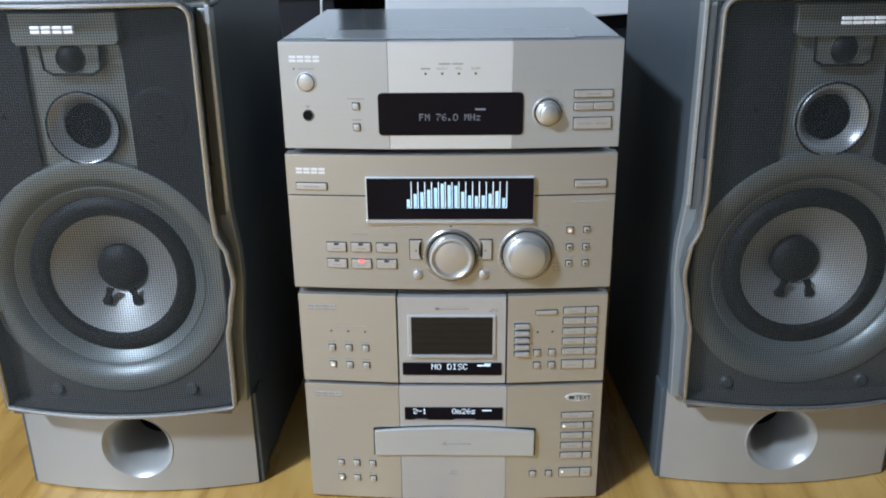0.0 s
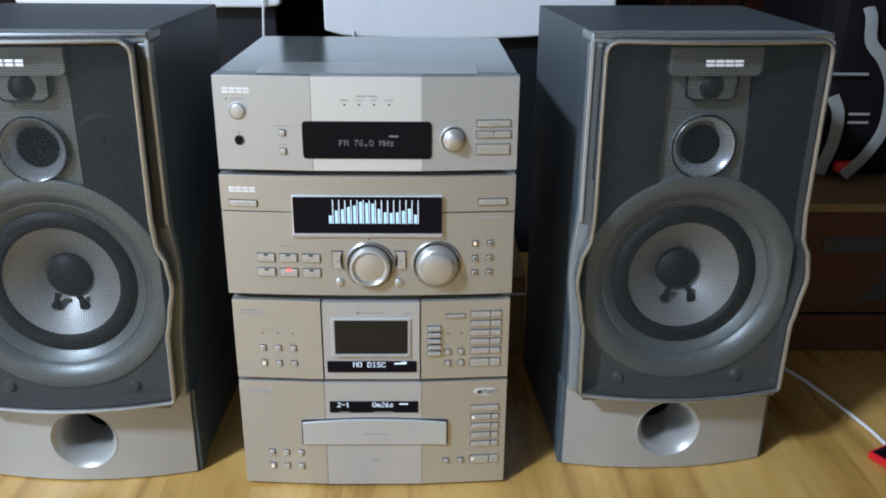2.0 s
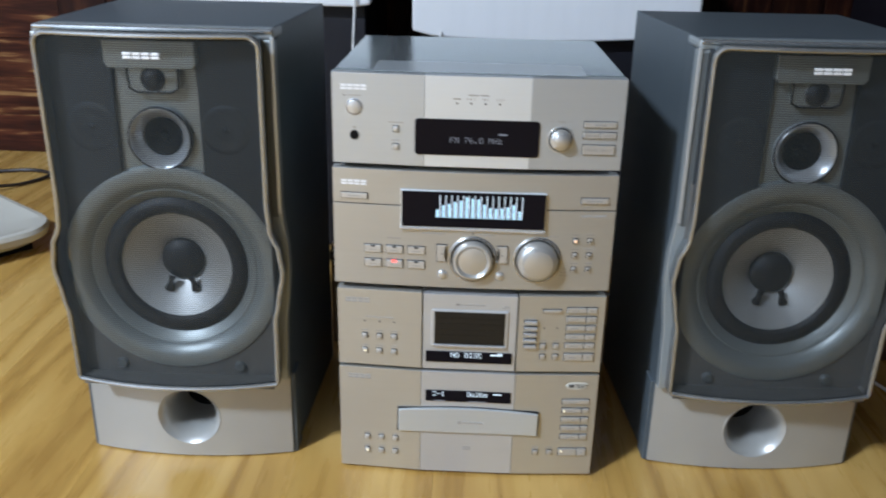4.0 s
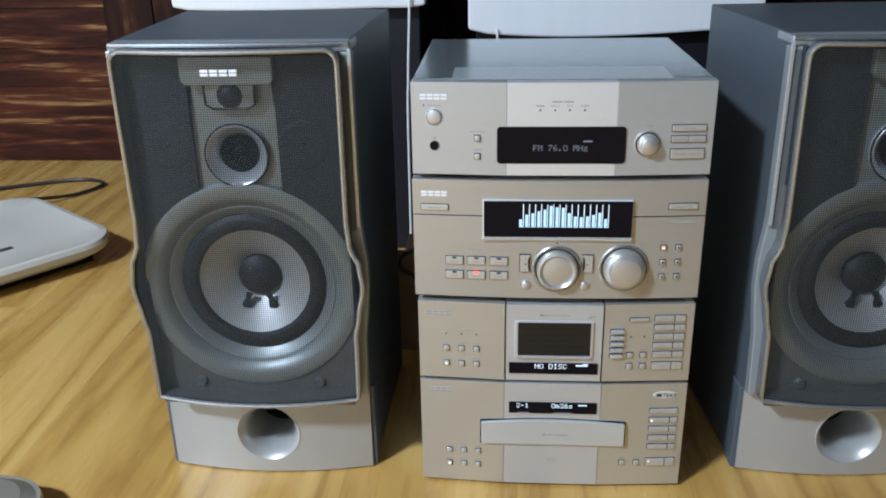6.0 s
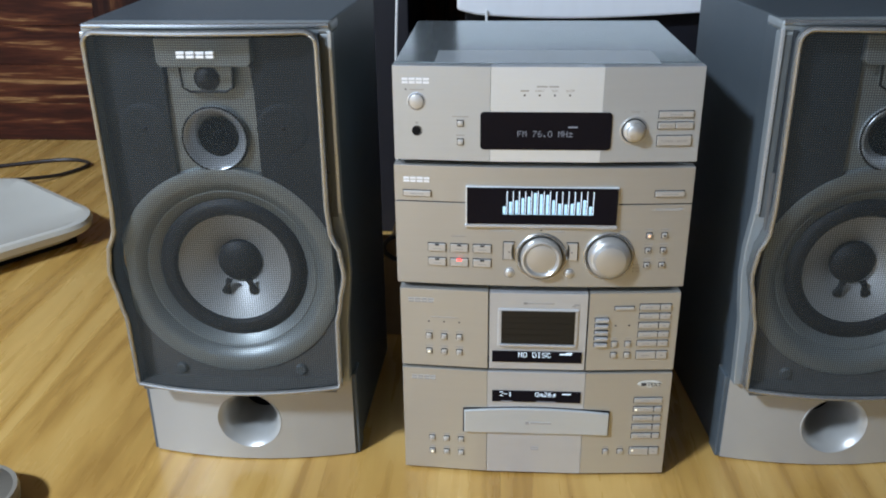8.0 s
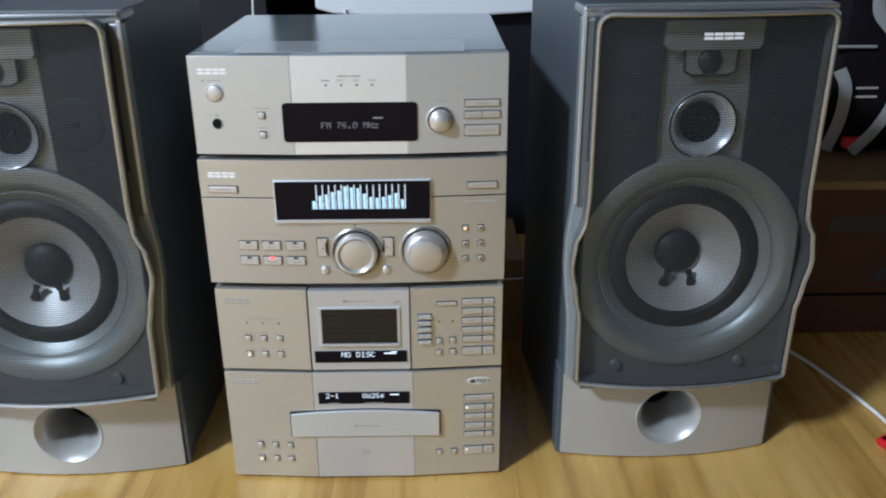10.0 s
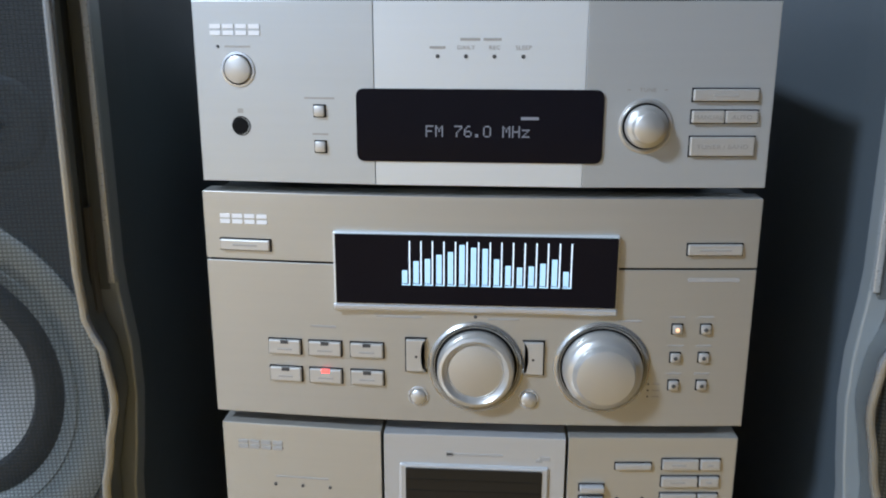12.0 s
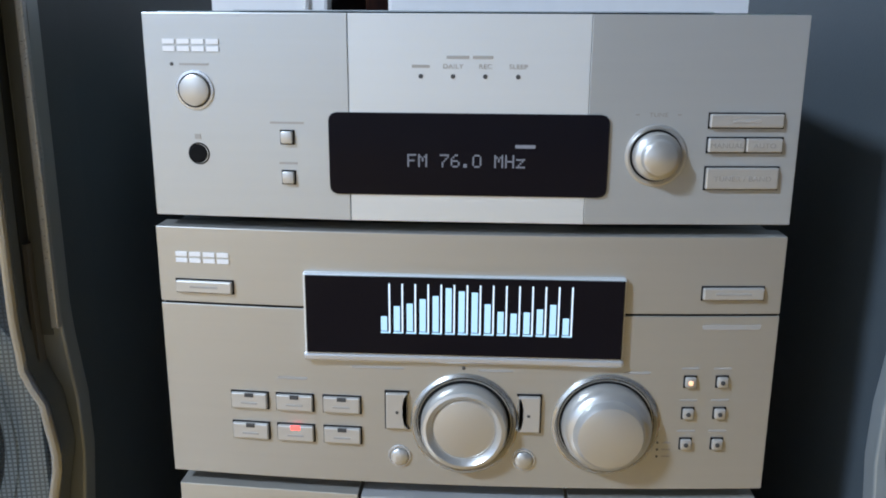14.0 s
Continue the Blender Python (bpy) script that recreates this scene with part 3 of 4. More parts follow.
for x, side in ((-0.031, 1), (0.0295, -1)):
    inner = [(side * (0.0052 - 0.0024 * math.cos(a)), 0.0085 * math.sin(a)) for a in (-1.4, -0.8, -0.3, 0.3, 0.8, 1.4)]
    outline = [(-side * 0.0052, -0.0088), (side * 0.0050, -0.0088)] + inner + [(side * 0.0050, 0.0088), (-side * 0.0052, 0.0088)]
    part("rocker_slot", prism([(a * 1.14, b * 1.08) for a, b in outline], -0.0006, 0.0006, "y"), DARK_GAP, amp.ob, at=amp.at(x, 0.2700))
    part("rocker_button", prism(outline, -0.0024, 0.0006, "y", 0.0005), BUTTON, amp.ob, at=amp.at(x, 0.2700))
    amp.dot(x, 0.2695, 0.0009, lift=0.0022)
for x in (-0.0302, 0.0278):
    amp.round(x, 0.2465, [(0.0054, 0.0004), (0.0053, -0.0008), (0.0046, -0.0008), (0.0044, 0.0004)], CHROME, "button_ring", segments=28)
    amp.round(x, 0.2465, [(0, -0.0025), (0.0030, -0.0024), (0.0041, -0.0016), (0.0043, 0.0005)], KNOB, "round_button", segments=28)
amp.round(0.0, 0.264, [(0.0252, 0.0010), (0.0248, -0.0008), (0.0236, -0.0016), (0.0222, -0.0004), (0.0214, 0.0008)], RING, "knob_ring", "dished metal ring round the knob", 64)
amp.round(0.0, 0.264, [(0.0216, 0.0006), (0.0214, -0.0004), (0.0200, -0.0004)], DARK_GAP, "knob_gap", "", 48)
amp.round(0.0, 0.264, [(0, -0.0078), (0.0085, -0.0075), (0.0138, -0.0066), (0.0146, -0.0058), (0.0152, -0.0072), (0.0172, -0.0088), (0.0188, -0.0083), (0.0198, -0.0066), (0.0202, 0.0006)], KNOB, "jog_knob", "large dished jog knob", 64)
amp.round(0.065, 0.265, [(0.0252, 0.0010), (0.0248, -0.0008), (0.0236, -0.0016), (0.0222, -0.0004), (0.0214, 0.0008)], RING, "knob_ring", "dished metal ring round the knob", 64)
amp.round(0.065, 0.265, [(0.0216, 0.0006), (0.0214, -0.0004), (0.0200, -0.0004)], DARK_GAP, "knob_gap", "", 48)
amp.round(0.065, 0.265, [(0, -0.0160), (0.0100, -0.0156), (0.0145, -0.0145), (0.0158, -0.0128), (0.0163, -0.0104), (0.0178, -0.0096), (0.0196, -0.0080), (0.0203, -0.0052), (0.0205, 0.0006)], KNOB, "volume_knob", "large stepped volume knob", 64)
for r, z in enumerate((0.2865, 0.2710, 0.2557)):
    for c, x in enumerate((0.1023, 0.1168)):
        amp.button(x, z, 0.0048, 0.0048)
        amp.bar(x, z + 0.0062, 0.008, 0.0008)
        amp.dot(x, z, 0.0012, AMBER_LED if (r, c) == (0, 0) else DARK_PRINT, lift=0.0023)
for z in (0.2560, 0.2525, 0.2490):
    amp.dot(0.0895, z, 0.0006)
    amp.bar(0.0935, z, 0.004, 0.0006)

# minidisc deck
deck = Unit("disc_deck", 0.140, 0.2275, 0.24, "champagne metal minidisc deck with a dark loading slot", "disc deck", facet, drop=0.0075)
deck.piece("front_panel", -0.139, -0.0506, 0.140, 0.2275, FLOOR_LIT_CHAMPAGNE)
deck.piece("front_panel", 0.0498, 0.139, 0.140, 0.2275, FLOOR_LIT_CHAMPAGNE)
deck.piece("middle_panel", -0.0490, 0.0482, 0.140, 0.2265, DIM_LIT_SILVER, "pale silver middle panel")
deck.logo(-0.131, -0.105, 0.2150, 0.0050, PRINT)
deck.bar(-0.095, 0.1965, 0.030, 0.0008)
for x in (-0.1105, -0.0950, -0.0795):
    deck.dot(x, 0.1915, 0.0011)
    for z in (0.1750, 0.1575):
        deck.button(x, z, 0.0054, 0.0054)
        deck.bar(x, z + 0.0058, 0.008, 0.0007)
        deck.dot(x, z, 0.0011, WHITE_LED if (x < -0.11 and z < 0.16) else PRINT, lift=0.0023)
part("slot_frame", prism([(-0.0405, 0.1675 - 0.140), (0.0395, 0.1675 - 0.140), (0.0395, 0.2095 - 0.140), (-0.0405, 0.2095 - 0.140)], -0.0078, -0.0045, "y", 0.0010), DIM_LIT_SILVER, deck.ob, smooth=True)
part("slot_lip", prism([(-0.0385, -0.0070), (0.0375, -0.0070), (0.0375, -0.0098), (-0.0385, -0.0098)], 0.1678 - 0.140, 0.1705 - 0.140, "z", 0.0006), CHROME, deck.ob, "bright lower lip", True)
part("slot_door", box(-0.0372, 0.0362, -0.0084, -0.006, 0.1708 - 0.140, 0.2078 - 0.140, 0.0004), SMOKED, deck.ob, "dark smoked slot door")
for k in range(5):
    part("slot_rib", box(-0.0360, 0.0350, -0.0087, -0.008, 0.1745 - 0.140 + k * 0.0066, 0.1750 - 0.140 + k * 0.0066), SMOKED, deck.ob)
deck.bar(0.000, 0.2155, 0.030, 0.0012)
deck.bar(-0.0135, 0.2155, 0.0035, 0.0028)
deck.bar(0.0375, 0.2145, 0.0055, 0.0022, PRINT)
deck.bar(0.0345, 0.2130, 0.0035, 0.0016, PRINT)
part("display_window", box(-0.0460, 0.0450, -0.0075, -0.005, 0.1487 - 0.140, 0.1612 - 0.140, 0.0006), BLACK_GLASS, deck.ob, "black glass display strip")
dot_text("NO DISC", 0.00080, VFD_WHITE, deck.ob, (-0.0190, -0.0077, 0.1553 - 0.140))
deck.bar(0.0285, 0.1590, 0.012, 0.0014, VFD_WHITE, "display_mark", 0.0016)
deck.bar(0.0320, 0.1612 - 0.0006, 0.006, 0.0007, VFD_WHITE, "display_mark", 0.0016)
deck.button(0.0845, 0.2112, 0.0190, 0.0034)
for z in (0.1985, 0.1915, 0.1845, 0.1775, 0.1705):
    deck.button(0.0628, z, 0.0130, 0.0034, 0.0040, CHROME)
for x in (0.077, 0.0905):
    deck.dot(x, 0.1915, 0.0011)
for x in (0.0768, 0.0903):
    for z in (0.1710, 0.1582):
        deck.button(x, z, 0.0054, 0.0054)
        deck.bar(x, z + 0.0058, 0.006, 0.0007)
for k, z in enumerate((0.2124, 0.2022, 0.1920, 0.1818, 0.1716, 0.1582)):
    h = 0.0082 if k == 5 else 0.0058
    deck.button(0.1095, z, 0.0192, h)
    deck.button(0.1252, z, 0.0105, h)
    deck.bar(0.1085, z, 0.008, 0.0008, lift=0.0022)
    deck.bar(0.1252, z, 0.003, 0.0010, lift=0.0022)

# disc player, the lowest unit
player = Unit("disc_player", 0.012, 0.137, 0.24, "champagne metal compact disc changer with a silver drawer", "disc player", facet, drop=0.0085)
player.piece("front_panel", -0.139, -0.0506, 0.012, 0.137, FLOOR_LIT_CHAMPAGNE)
player.piece("front_panel", 0.0504, 0.139, 0.012, 0.137, FLOOR_LIT_CHAMPAGNE)
player.piece("middle_panel", -0.0502, 0.0500, 0.012, 0.137, DIM_LIT_SILVER, "pale silver middle panel")
for x in (-0.105, 0.105):
    for y in (0.04, 0.20):
        bm = lathe([(0, 0), (0.013, 0), (0.015, 0.002), (0.015, 0.0045), (0, 0.0045)], 20)
        bmesh.ops.rotate(bm, verts=bm.verts[:], cent=(0, 0, 0), matrix=Matrix.Rotation(radians(90), 3, "X"))
        part("support_foot", bm, RUBBER, player.ob, smooth=True, at=(x, y, 0.001))
player.logo(-0.130, -0.104, 0.1262, 0.0050, PRINT)
part("display_window", box(-0.0455, 0.0465, -0.0073, -0.005, 0.1018 - 0.012, 0.1150 - 0.012, 0.0006), BLACK_GLASS, player.ob, "black glass display strip")
dot_text("2-1", 0.00075, VFD_WHITE, player.ob, (-0.0372, -0.0075, 0.1093 - 0.012))
dot_text("0m26s", 0.00075, VFD_WHITE, player.ob, (-0.0005, -0.0075, 0.1093 - 0.012))
player.bar(0.0315, 0.1125, 0.009, 0.0012, VFD_WHITE, "display_mark", 0.0014)
player.bar(-0.030, 0.1028, 0.012, 0.0009, VFD_DIM, "display_mark", 0.0014)
player.bar(0.011, 0.1028, 0.020, 0.0009, VFD_DIM, "display_mark", 0.0014)
arch = [(-0.0745 + 0.151 * k / 16, 0.0905 + 0.0040 * (1 - ((k - 8) / 8) ** 2)) for k in range(17)]
part("drawer_slot", prism([(-0.0760, 0.0628 - 0.012), (0.0776, 0.0628 - 0.012)] + [(a * 1.015, b + 0.0010 - 0.012) for a, b in reversed(arch)], -0.0063, -0.002, "y"), DARK_GAP, player.ob)
part("drawer", prism([(-0.0745, 0.0638 - 0.012), (0.0765, 0.0638 - 0.012)] + [(a, b - 0.012) for a, b in reversed(arch)], -0.0092, -0.003, "y", 0.0009), DRAWER, player.ob, "silver disc drawer front", True)
player.bar(-0.008, 0.0775, 0.004, 0.0034, PRINT, lift=0.0034)
player.bar(0.006, 0.0775, 0.022, 0.0016, PRINT, lift=0.0034)
player.bar(0.0005, 0.0445, 0.0085, 0.0016)
player.bar(0.0005, 0.0420, 0.0085, 0.0016)
for x in (-0.109, -0.0935, -0.078):
    for z in (0.0515, 0.0345):
        player.button(x, z, 0.0054, 0.0054)
        player.bar(x, z + 0.0056, 0.007, 0.0007)
        player.dot(x, z, 0.0011, WHITE_LED if (x < -0.1 and z < 0.04) else PRINT, lift=0.0023)
badge = lathe([(0, -0.0007), (0.0122, -0.0007), (0.0128, 0.0003)], 40)
bmesh.ops.scale(badge, vec=(1, 1, 0.34), verts=badge.verts[:])
ob = part("badge", badge, WHITE_GLOSS, player.ob, "white oval badge", at=player.at(0.117, 0.1240))
ob.rotation_euler = (0, 0, player.turn(0.117))
lettering("TEXT", 0.0062, "badge_text", DARK_PRINT, player.ob, (0.1140, player.shape(0.114) - 0.0010, 0.1220 - 0.012), 1.0, 0.95)
player.bar(0.1105, 0.1241, 0.0052, 0.0034, DARK_PRINT, "badge_mark", 0.0010)
for k, z in enumerate((0.1050, 0.0940, 0.0830, 0.0720, 0.0610)):
    player.button(0.1125 if k else 0.1165, z, 0.0205 if k else 0.0290, 0.0056)
    if k:
        player.button(0.1275, z, 0.0075, 0.0056)
    player.bar(0.113, z, 0.009, 0.0008, lift=0.0022)
player.dot(0.1045, 0.0940, 0.0011, WHITE_LED, lift=0.0022)
for x in (0.0760, 0.0915):
    player.button(x, 0.0410, 0.0054, 0.0054)
    player.bar(x, 0.0470, 0.006, 0.0007)
player.button(0.1115, 0.0415, 0.0195, 0.0088)
player.button(0.1270, 0.0415, 0.0098, 0.0088)
player.dot(0.1045, 0.0430, 0.0011, WHITE_LED, lift=0.0022)
player.bar(0.1270, 0.0415, 0.003, 0.0012, lift=0.0022)


# ---- loudspeakers ----
SIDE = ((0.104, 0.1070), (0.184, 0.1080), (0.205, 0.1122), (0.238, 0.1178), (0.262, 0.1150), (0.282, 0.1066), (0.310, 0.1048), (0.470, 0.1055))


def half_width(z):
    for (za, wa), (zb, wb) in zip(SIDE, SIDE[1:]):
        if z <= zb:
            t = max(0.0, (z - za) / (zb - za))
            return wa + (wb - wa) * (t * t * (3 - 2 * t))
    return SIDE[-1][1]


def grille_depth(x, z):
    return -0.003 - 0.011 * (1 - (x / 0.108) ** 2)


def base_depth(x):
    return 0.0300 - 0.0140 * (1 - (x / 0.112) ** 2)


def speaker(at, turn, label):
    s = thing("loudspeaker", at, label, "loudspeaker", turn, "pair of loudspeakers")
    # cabinet with a cavity-free front face set back behind the drivers
    bm = prism([(-0.1140, 0.032), (0.1140, 0.032), (0.1225, 0.268), (-0.1225, 0.268)], 0.0, 0.4795, "z")
    bmesh.ops.recalc_face_normals(bm, faces=bm.faces[:])
    mouth = [f for f in bm.faces if f.normal.y < -0.9]
    bmesh.ops.bevel(bm, geom=[e for e in bm.edges if not any(f in mouth for f in e.link_faces)], offset=0.0015, segments=2, profile=0.5, affect="EDGES")
    mouth = [f for f in bm.faces if f.normal.y < -0.9 and f.calc_area() > 0.05]
    bmesh.ops.inset_region(bm, faces=mouth, thickness=0.0045)
    bmesh.ops.inset_region(bm, faces=mouth, thickness=0.0005, depth=-0.075)
    part("cabinet", bm, SPK_VINYL, s, "charcoal vinyl-covered cabinet", True)
    # front frame: two cheeks, a head piece
    for sx in (-1, 1):
        cheek = []
        zs = [0.110 + 0.0125 * k for k in range(30)]
        for z in zs:
            if z < 0.471:
                cheek.append((sx * (half_width(z) - 0.0018), z))
        cheek += [(sx * (half_width(0.46) - 0.0018), 0.4690)]
        outer = [(sx * 0.1158, 0.4690), (sx * 0.1158, 0.305), (sx * 0.1168, 0.290), (sx * 0.1205, 0.258), (sx * 0.1210, 0.230), (sx * 0.1180, 0.195), (sx * 0.1155, 0.175), (sx * 0.1136, 0.1025), (sx * 0.1060, 0.1025)]
        part("frame_cheek", prism(cheek + outer, 0.018, 0.030, "y", 0.0012), SPK_SILVER, s, "silver-grey shaped cheek", True)
        part("cheek_liner", prism([(max(-0.1150, min(0.1150, a * 0.998)), z) for a, z in cheek + outer], 0.0302, 0.0585, "y"), SPK_VINYL, s)
        part("cheek_trim", box(sx * 0.1141 - 0.0019, sx * 0.1141 + 0.0019, 0.0150, 0.0185, 0.296, 0.4715, 0.0007), TRIM, s, "pale silver edge strip", smooth=True)
        part("cheek_panel", prism([(sx * 0.1055, 0.292), (sx * 0.1118, 0.292), (sx * 0.1118, 0.4660), (sx * 0.1055, 0.4660)], 0.0172, 0.0186, "y"), SPK_GREY, s, "dark grey recessed side panel")
    part("frame_head", box(-0.1158, 0.1158, 0.017, 0.0585, 0.4690, 0.4790, 0.003), SPK_SILVER, s, smooth=True)
    part("head_trim", tube(smooth_line([(-0.1135, 0.0180, 0.4765), (-0.055, 0.0130, 0.4770), (0, 0.0110, 0.4770), (0.055, 0.0130, 0.4770), (0.1135, 0.0180, 0.4765)]), 0.0026, sides=10), SPK_RIM, s, "bright rounded top trim", True)
    # lower front with the port
    part("base_front", holed_plate(-0.1130, 0.1130, 0.002, 0.1020, 0, 0.052, 0.0345, base_depth, 0.05), SPK_BASE, s, "silver-grey bowed base panel", True)
    for sx in (-1, 1):
        part("plinth", box(sx * 0.1115 - 0.0065, sx * 0.1115 + 0.0065, 0.0335, 0.0590, 0.0, 0.1035, 0.0015), SPK_VINYL, s, "dark cabinet edge beside the base panel")
    port = part("port", lathe([(0.0365, 0.0005), (0.0350, -0.0012), (0.0315, 0.0020), (0.0278, 0.0095), (0.0256, 0.020), (0.0246, 0.036), (0.0246, 0.066)], 64), SPK_BASE, s, "flared bass port", True, (0, base_depth(0) + 0.0016, 0.052))
    part("port_back", lathe([(0, 0.0695), (0.026, 0.0695), (0.026, 0.065)], 32), DARK_GAP, port)
    part("grille_floor", box(-0.1030, 0.1030, -0.003, 0.045, 0.1025, 0.1060), SPK_BAFFLE, s)
    # drivers
    wz, fwd = 0.2315, -0.013
    part("lower_baffle", holed_plate(-0.1065, 0.1065, 0.1055, 0.338, 0, wz, 0.098, lambda x: 0.0120, 0.010), SPK_BAFFLE, s, "grey lower baffle")
    woofer = part("woofer", lathe([(0.0750, 0.0385), (0.0775, 0.0358), (0.0858, 0.0308), (0.0866, 0.0316), (0.0878, 0.0310), (0.0886, 0.0292), (0.0960, 0.0244), (0.0985, 0.0232), (0.1085, 0.0222), (0.1120, 0.0232), (0.1132, 0.0262), (0.1134, 0.0335)], 96, 0.1050), SPK_PLATE, s, "grey woofer ring", True, (0, fwd, wz))
    part("surround", lathe([(0.0580, 0.0380), (0.0610, 0.0342), (0.0665, 0.0326), (0.0715, 0.0338), (0.0760, 0.0378)], 96), RUBBER, woofer, "black rubber surround", True)
    for sx in (-1, 1):
        part("grille_peg", lathe([(0, -0.0030), (0.0045, -0.0030), (0.0056, -0.0018), (0.0065, 0.0010)], 20), SPK_GREY, s, "dark grille peg", True, (sx * 0.064, 0.0115, 0.1215))
    part("cone", lathe([(0.0590, 0.0380), (0.050, 0.0430), (0.036, 0.0515), (0.0225, 0.0615), (0.018, 0.0650), (0, 0.0650)], 96), CONE, woofer, "silver-grey paper cone", True)
    part("dust_cap", lathe([(0, 0.0490), (0.010, 0.0500), (0.018, 0.0525), (0.0222, 0.0565), (0.0230, 0.0615)], 48), RUBBER, woofer, "black domed cap", True)
    for sx in (-1, 1):
        bm = prism([(sx * 0.0065, -0.0185), (sx * 0.0135, -0.0165), (sx * 0.0150, -0.0240), (sx * 0.0195, -0.0300), (sx * 0.0175, -0.0340), (sx * 0.0105, -0.0345), (sx * 0.0098, -0.0300), (sx * 0.0100, -0.0240)], 0.0475, 0.0515, "y", 0.0008)
        part("cap_tab", bm, RUBBER, woofer)
    for sx in (-1, 1):
        arc = [0.1045 - 0.0630 * k / 10 for k in range(11)]
        part("side_panel", prism([(sx * 0.0415, 0.470), (sx * 0.1045, 0.470)] + [(sx * x, wz + math.sqrt(0.1105 ** 2 - x * x)) for x in arc], 0.0110, 0.0180, "y"), SPK_BLACK, s)
        side = part("side_driver", lathe([(0, 0.0318), (0.004, 0.0312), (0.0055, 0.0316), (0.018, 0.0309), (0.022, 0.0306), (0.025, 0.0316)], 40), SPK_BLACK, s, "small black side driver", True, (sx * 0.066, fwd - 0.0075, 0.382))
        part("side_cap", lathe([(0, -0.0012), (0.0020, -0.0008), (0.0028, 0.0008)], 16), RUBBER, side, at=(0, 0.0312, 0))
    for nm, z0, z1, cz, r in (("mid_plate", 0.3345, 0.4085, 0.3718, 0.0285), ("tweeter_plate", 0.4087, 0.4640, 0.4305, 0.0130)):
        bm = holed_plate(-0.0410, 0.0410, z0, z1, 0, cz, r, lambda x: 0.0160, 0.008)
        for v in bm.verts:
            v.co.x *= 1 + 1.4 * (0.400 - v.co.z)
        part(nm, bm, SPK_PLATE, s, smooth=True)
    mid = part("midrange", lathe([(0.0312, 0.0292), (0.0308, 0.0240), (0.0296, 0.0228), (0.0280, 0.0238), (0.0240, 0.0290), (0.0200, 0.0350), (0.0180, 0.0385)], 64), HORN, s, "silver horn-shaped midrange driver", True, (0, fwd, 0.3718))
    part("mid_ring", tube([(0.0310 * math.cos(a), 0.0238, 0.0310 * math.sin(a)) for a in [2 * math.pi * k / 48 for k in range(48)]], 0.0011, True), RUBBER, mid, smooth=True)
    part("mid_cone", lathe([(0, 0.0335), (0.0045, 0.0342), (0.006, 0.0385), (0.0195, 0.0345)], 40), DARK_GAP, mid, "black midrange cone", True)
    bezel = [(-0.0245, 0.0115), (-0.0215, 0.0135), (0.0215, 0.0135), (0.0245, 0.0115), (0.0235, -0.0085), (0.0165, -0.0125), (-0.0165, -0.0125), (-0.0235, -0.0085)]
    tw = part("tweeter", prism(bezel, 0.0215, 0.0290, "y", 0.0010), SPK_PLATE, s, "small six-sided tweeter plate", True, (0, fwd, 0.4305))
    part("tweeter_bezel", tube([(a, 0.0215, b) for a, b in bezel], 0.0012, True), RUBBER, tw, smooth=True)
    part("tweeter_cup", lathe([(0.0125, 0.0212), (0.0118, 0.0202), (0.0110, 0.0212)], 32), RING, tw, smooth=True)
    part("tweeter_dome", lathe([(0, 0.0165), (0.006, 0.0175), (0.0095, 0.0195), (0.0112, 0.0216)], 32), RUBBER, s, "black tweeter dome", True, (0, fwd, 0.4305))
    head = part("name_plate", prism([(-0.044, 0.4680), (-0.044, 0.4460), (-0.0405, 0.4415), (0.0405, 0.4415), (0.044, 0.4460), (0.044, 0.4680)], 0.0030, 0.0140, "y", 0.0012), SPK_PLATE, s, "silver-grey name plate", True)
    for j in range(8):
        k = j // 2
        part("logo_block", box(-0.0170 + k * 0.0088, -0.0096 + k * 0.0088, -0.0178, -0.0150, 0.4536 + 0.0034 * (j % 2), 0.4560 + 0.0034 * (j % 2), 0.0003), LOGO, s)
    # grille: rim and woven screen
    line = []
    zs = [0.112 + 0.0085 * k for k in range(42)]
    for z in zs:
        line.append((half_width(z), -0.003, z))
    for k in range(1, 6):
        a = math.pi / 2 * k / 6
        line.append((0.0935 + 0.012 * math.cos(a), grille_depth(0.0935 + 0.012 * math.cos(a), 0), 0.4625 + 0.012 * math.sin(a)))
    n = 14
    for k in range(n + 1):
        x = 0.0935 - 0.1870 * k / n
        line.append((x, grille_depth(x, 0), 0.4745))
    for k in range(1, 6):
        a = math.pi / 2 * k / 6
        line.append((-0.0935 - 0.012 * math.sin(a), grille_depth(0.0935 + 0.012 * math.sin(a), 0), 0.4625 + 0.012 * math.cos(a)))
    for z in reversed(zs):
        line.append((-half_width(z), -0.003, z))
    for k in range(n + 1):
        x = -0.105 + 0.210 * k / n
        line.append((x, grille_depth(x, 0), 0.1092 - 0.0032 * (1 - (x / 0.103) ** 2)))
    grille = part("grille_frame", tube(line, 0.0026, True, 10), SPK_RIM, s, "bright silver grille frame", True)
    for nm, inset, mat in (("grille_skirt", 0.0012, SPK_GREY), ("skirt_liner", 0.0032, SPK_BAFFLE)):
        bm = bmesh.new()
        lip = []
        for x, y, z in line:
            f = 1 - inset / 0.11
            px, pz = x * f, 0.29 + (z - 0.29) * (1 - inset / 0.18)
            lip.append((bm.verts.new((px, y + 0.0012, pz)), bm.verts.new((px, max(y + 0.004, 0.0196), pz))))
        for k in range(len(lip)):
            p, q = lip[k], lip[(k + 1) % len(lip)]
            bm.faces.new((p[0], q[0], q[1], p[1]))
        part(nm, bm, mat, s, smooth=True)
    bm = bmesh.new()
    rows = []
    for k in range(46):
        z = 0.1085 + 0.364 * k / 45
        w = half_width(z) - 0.0012
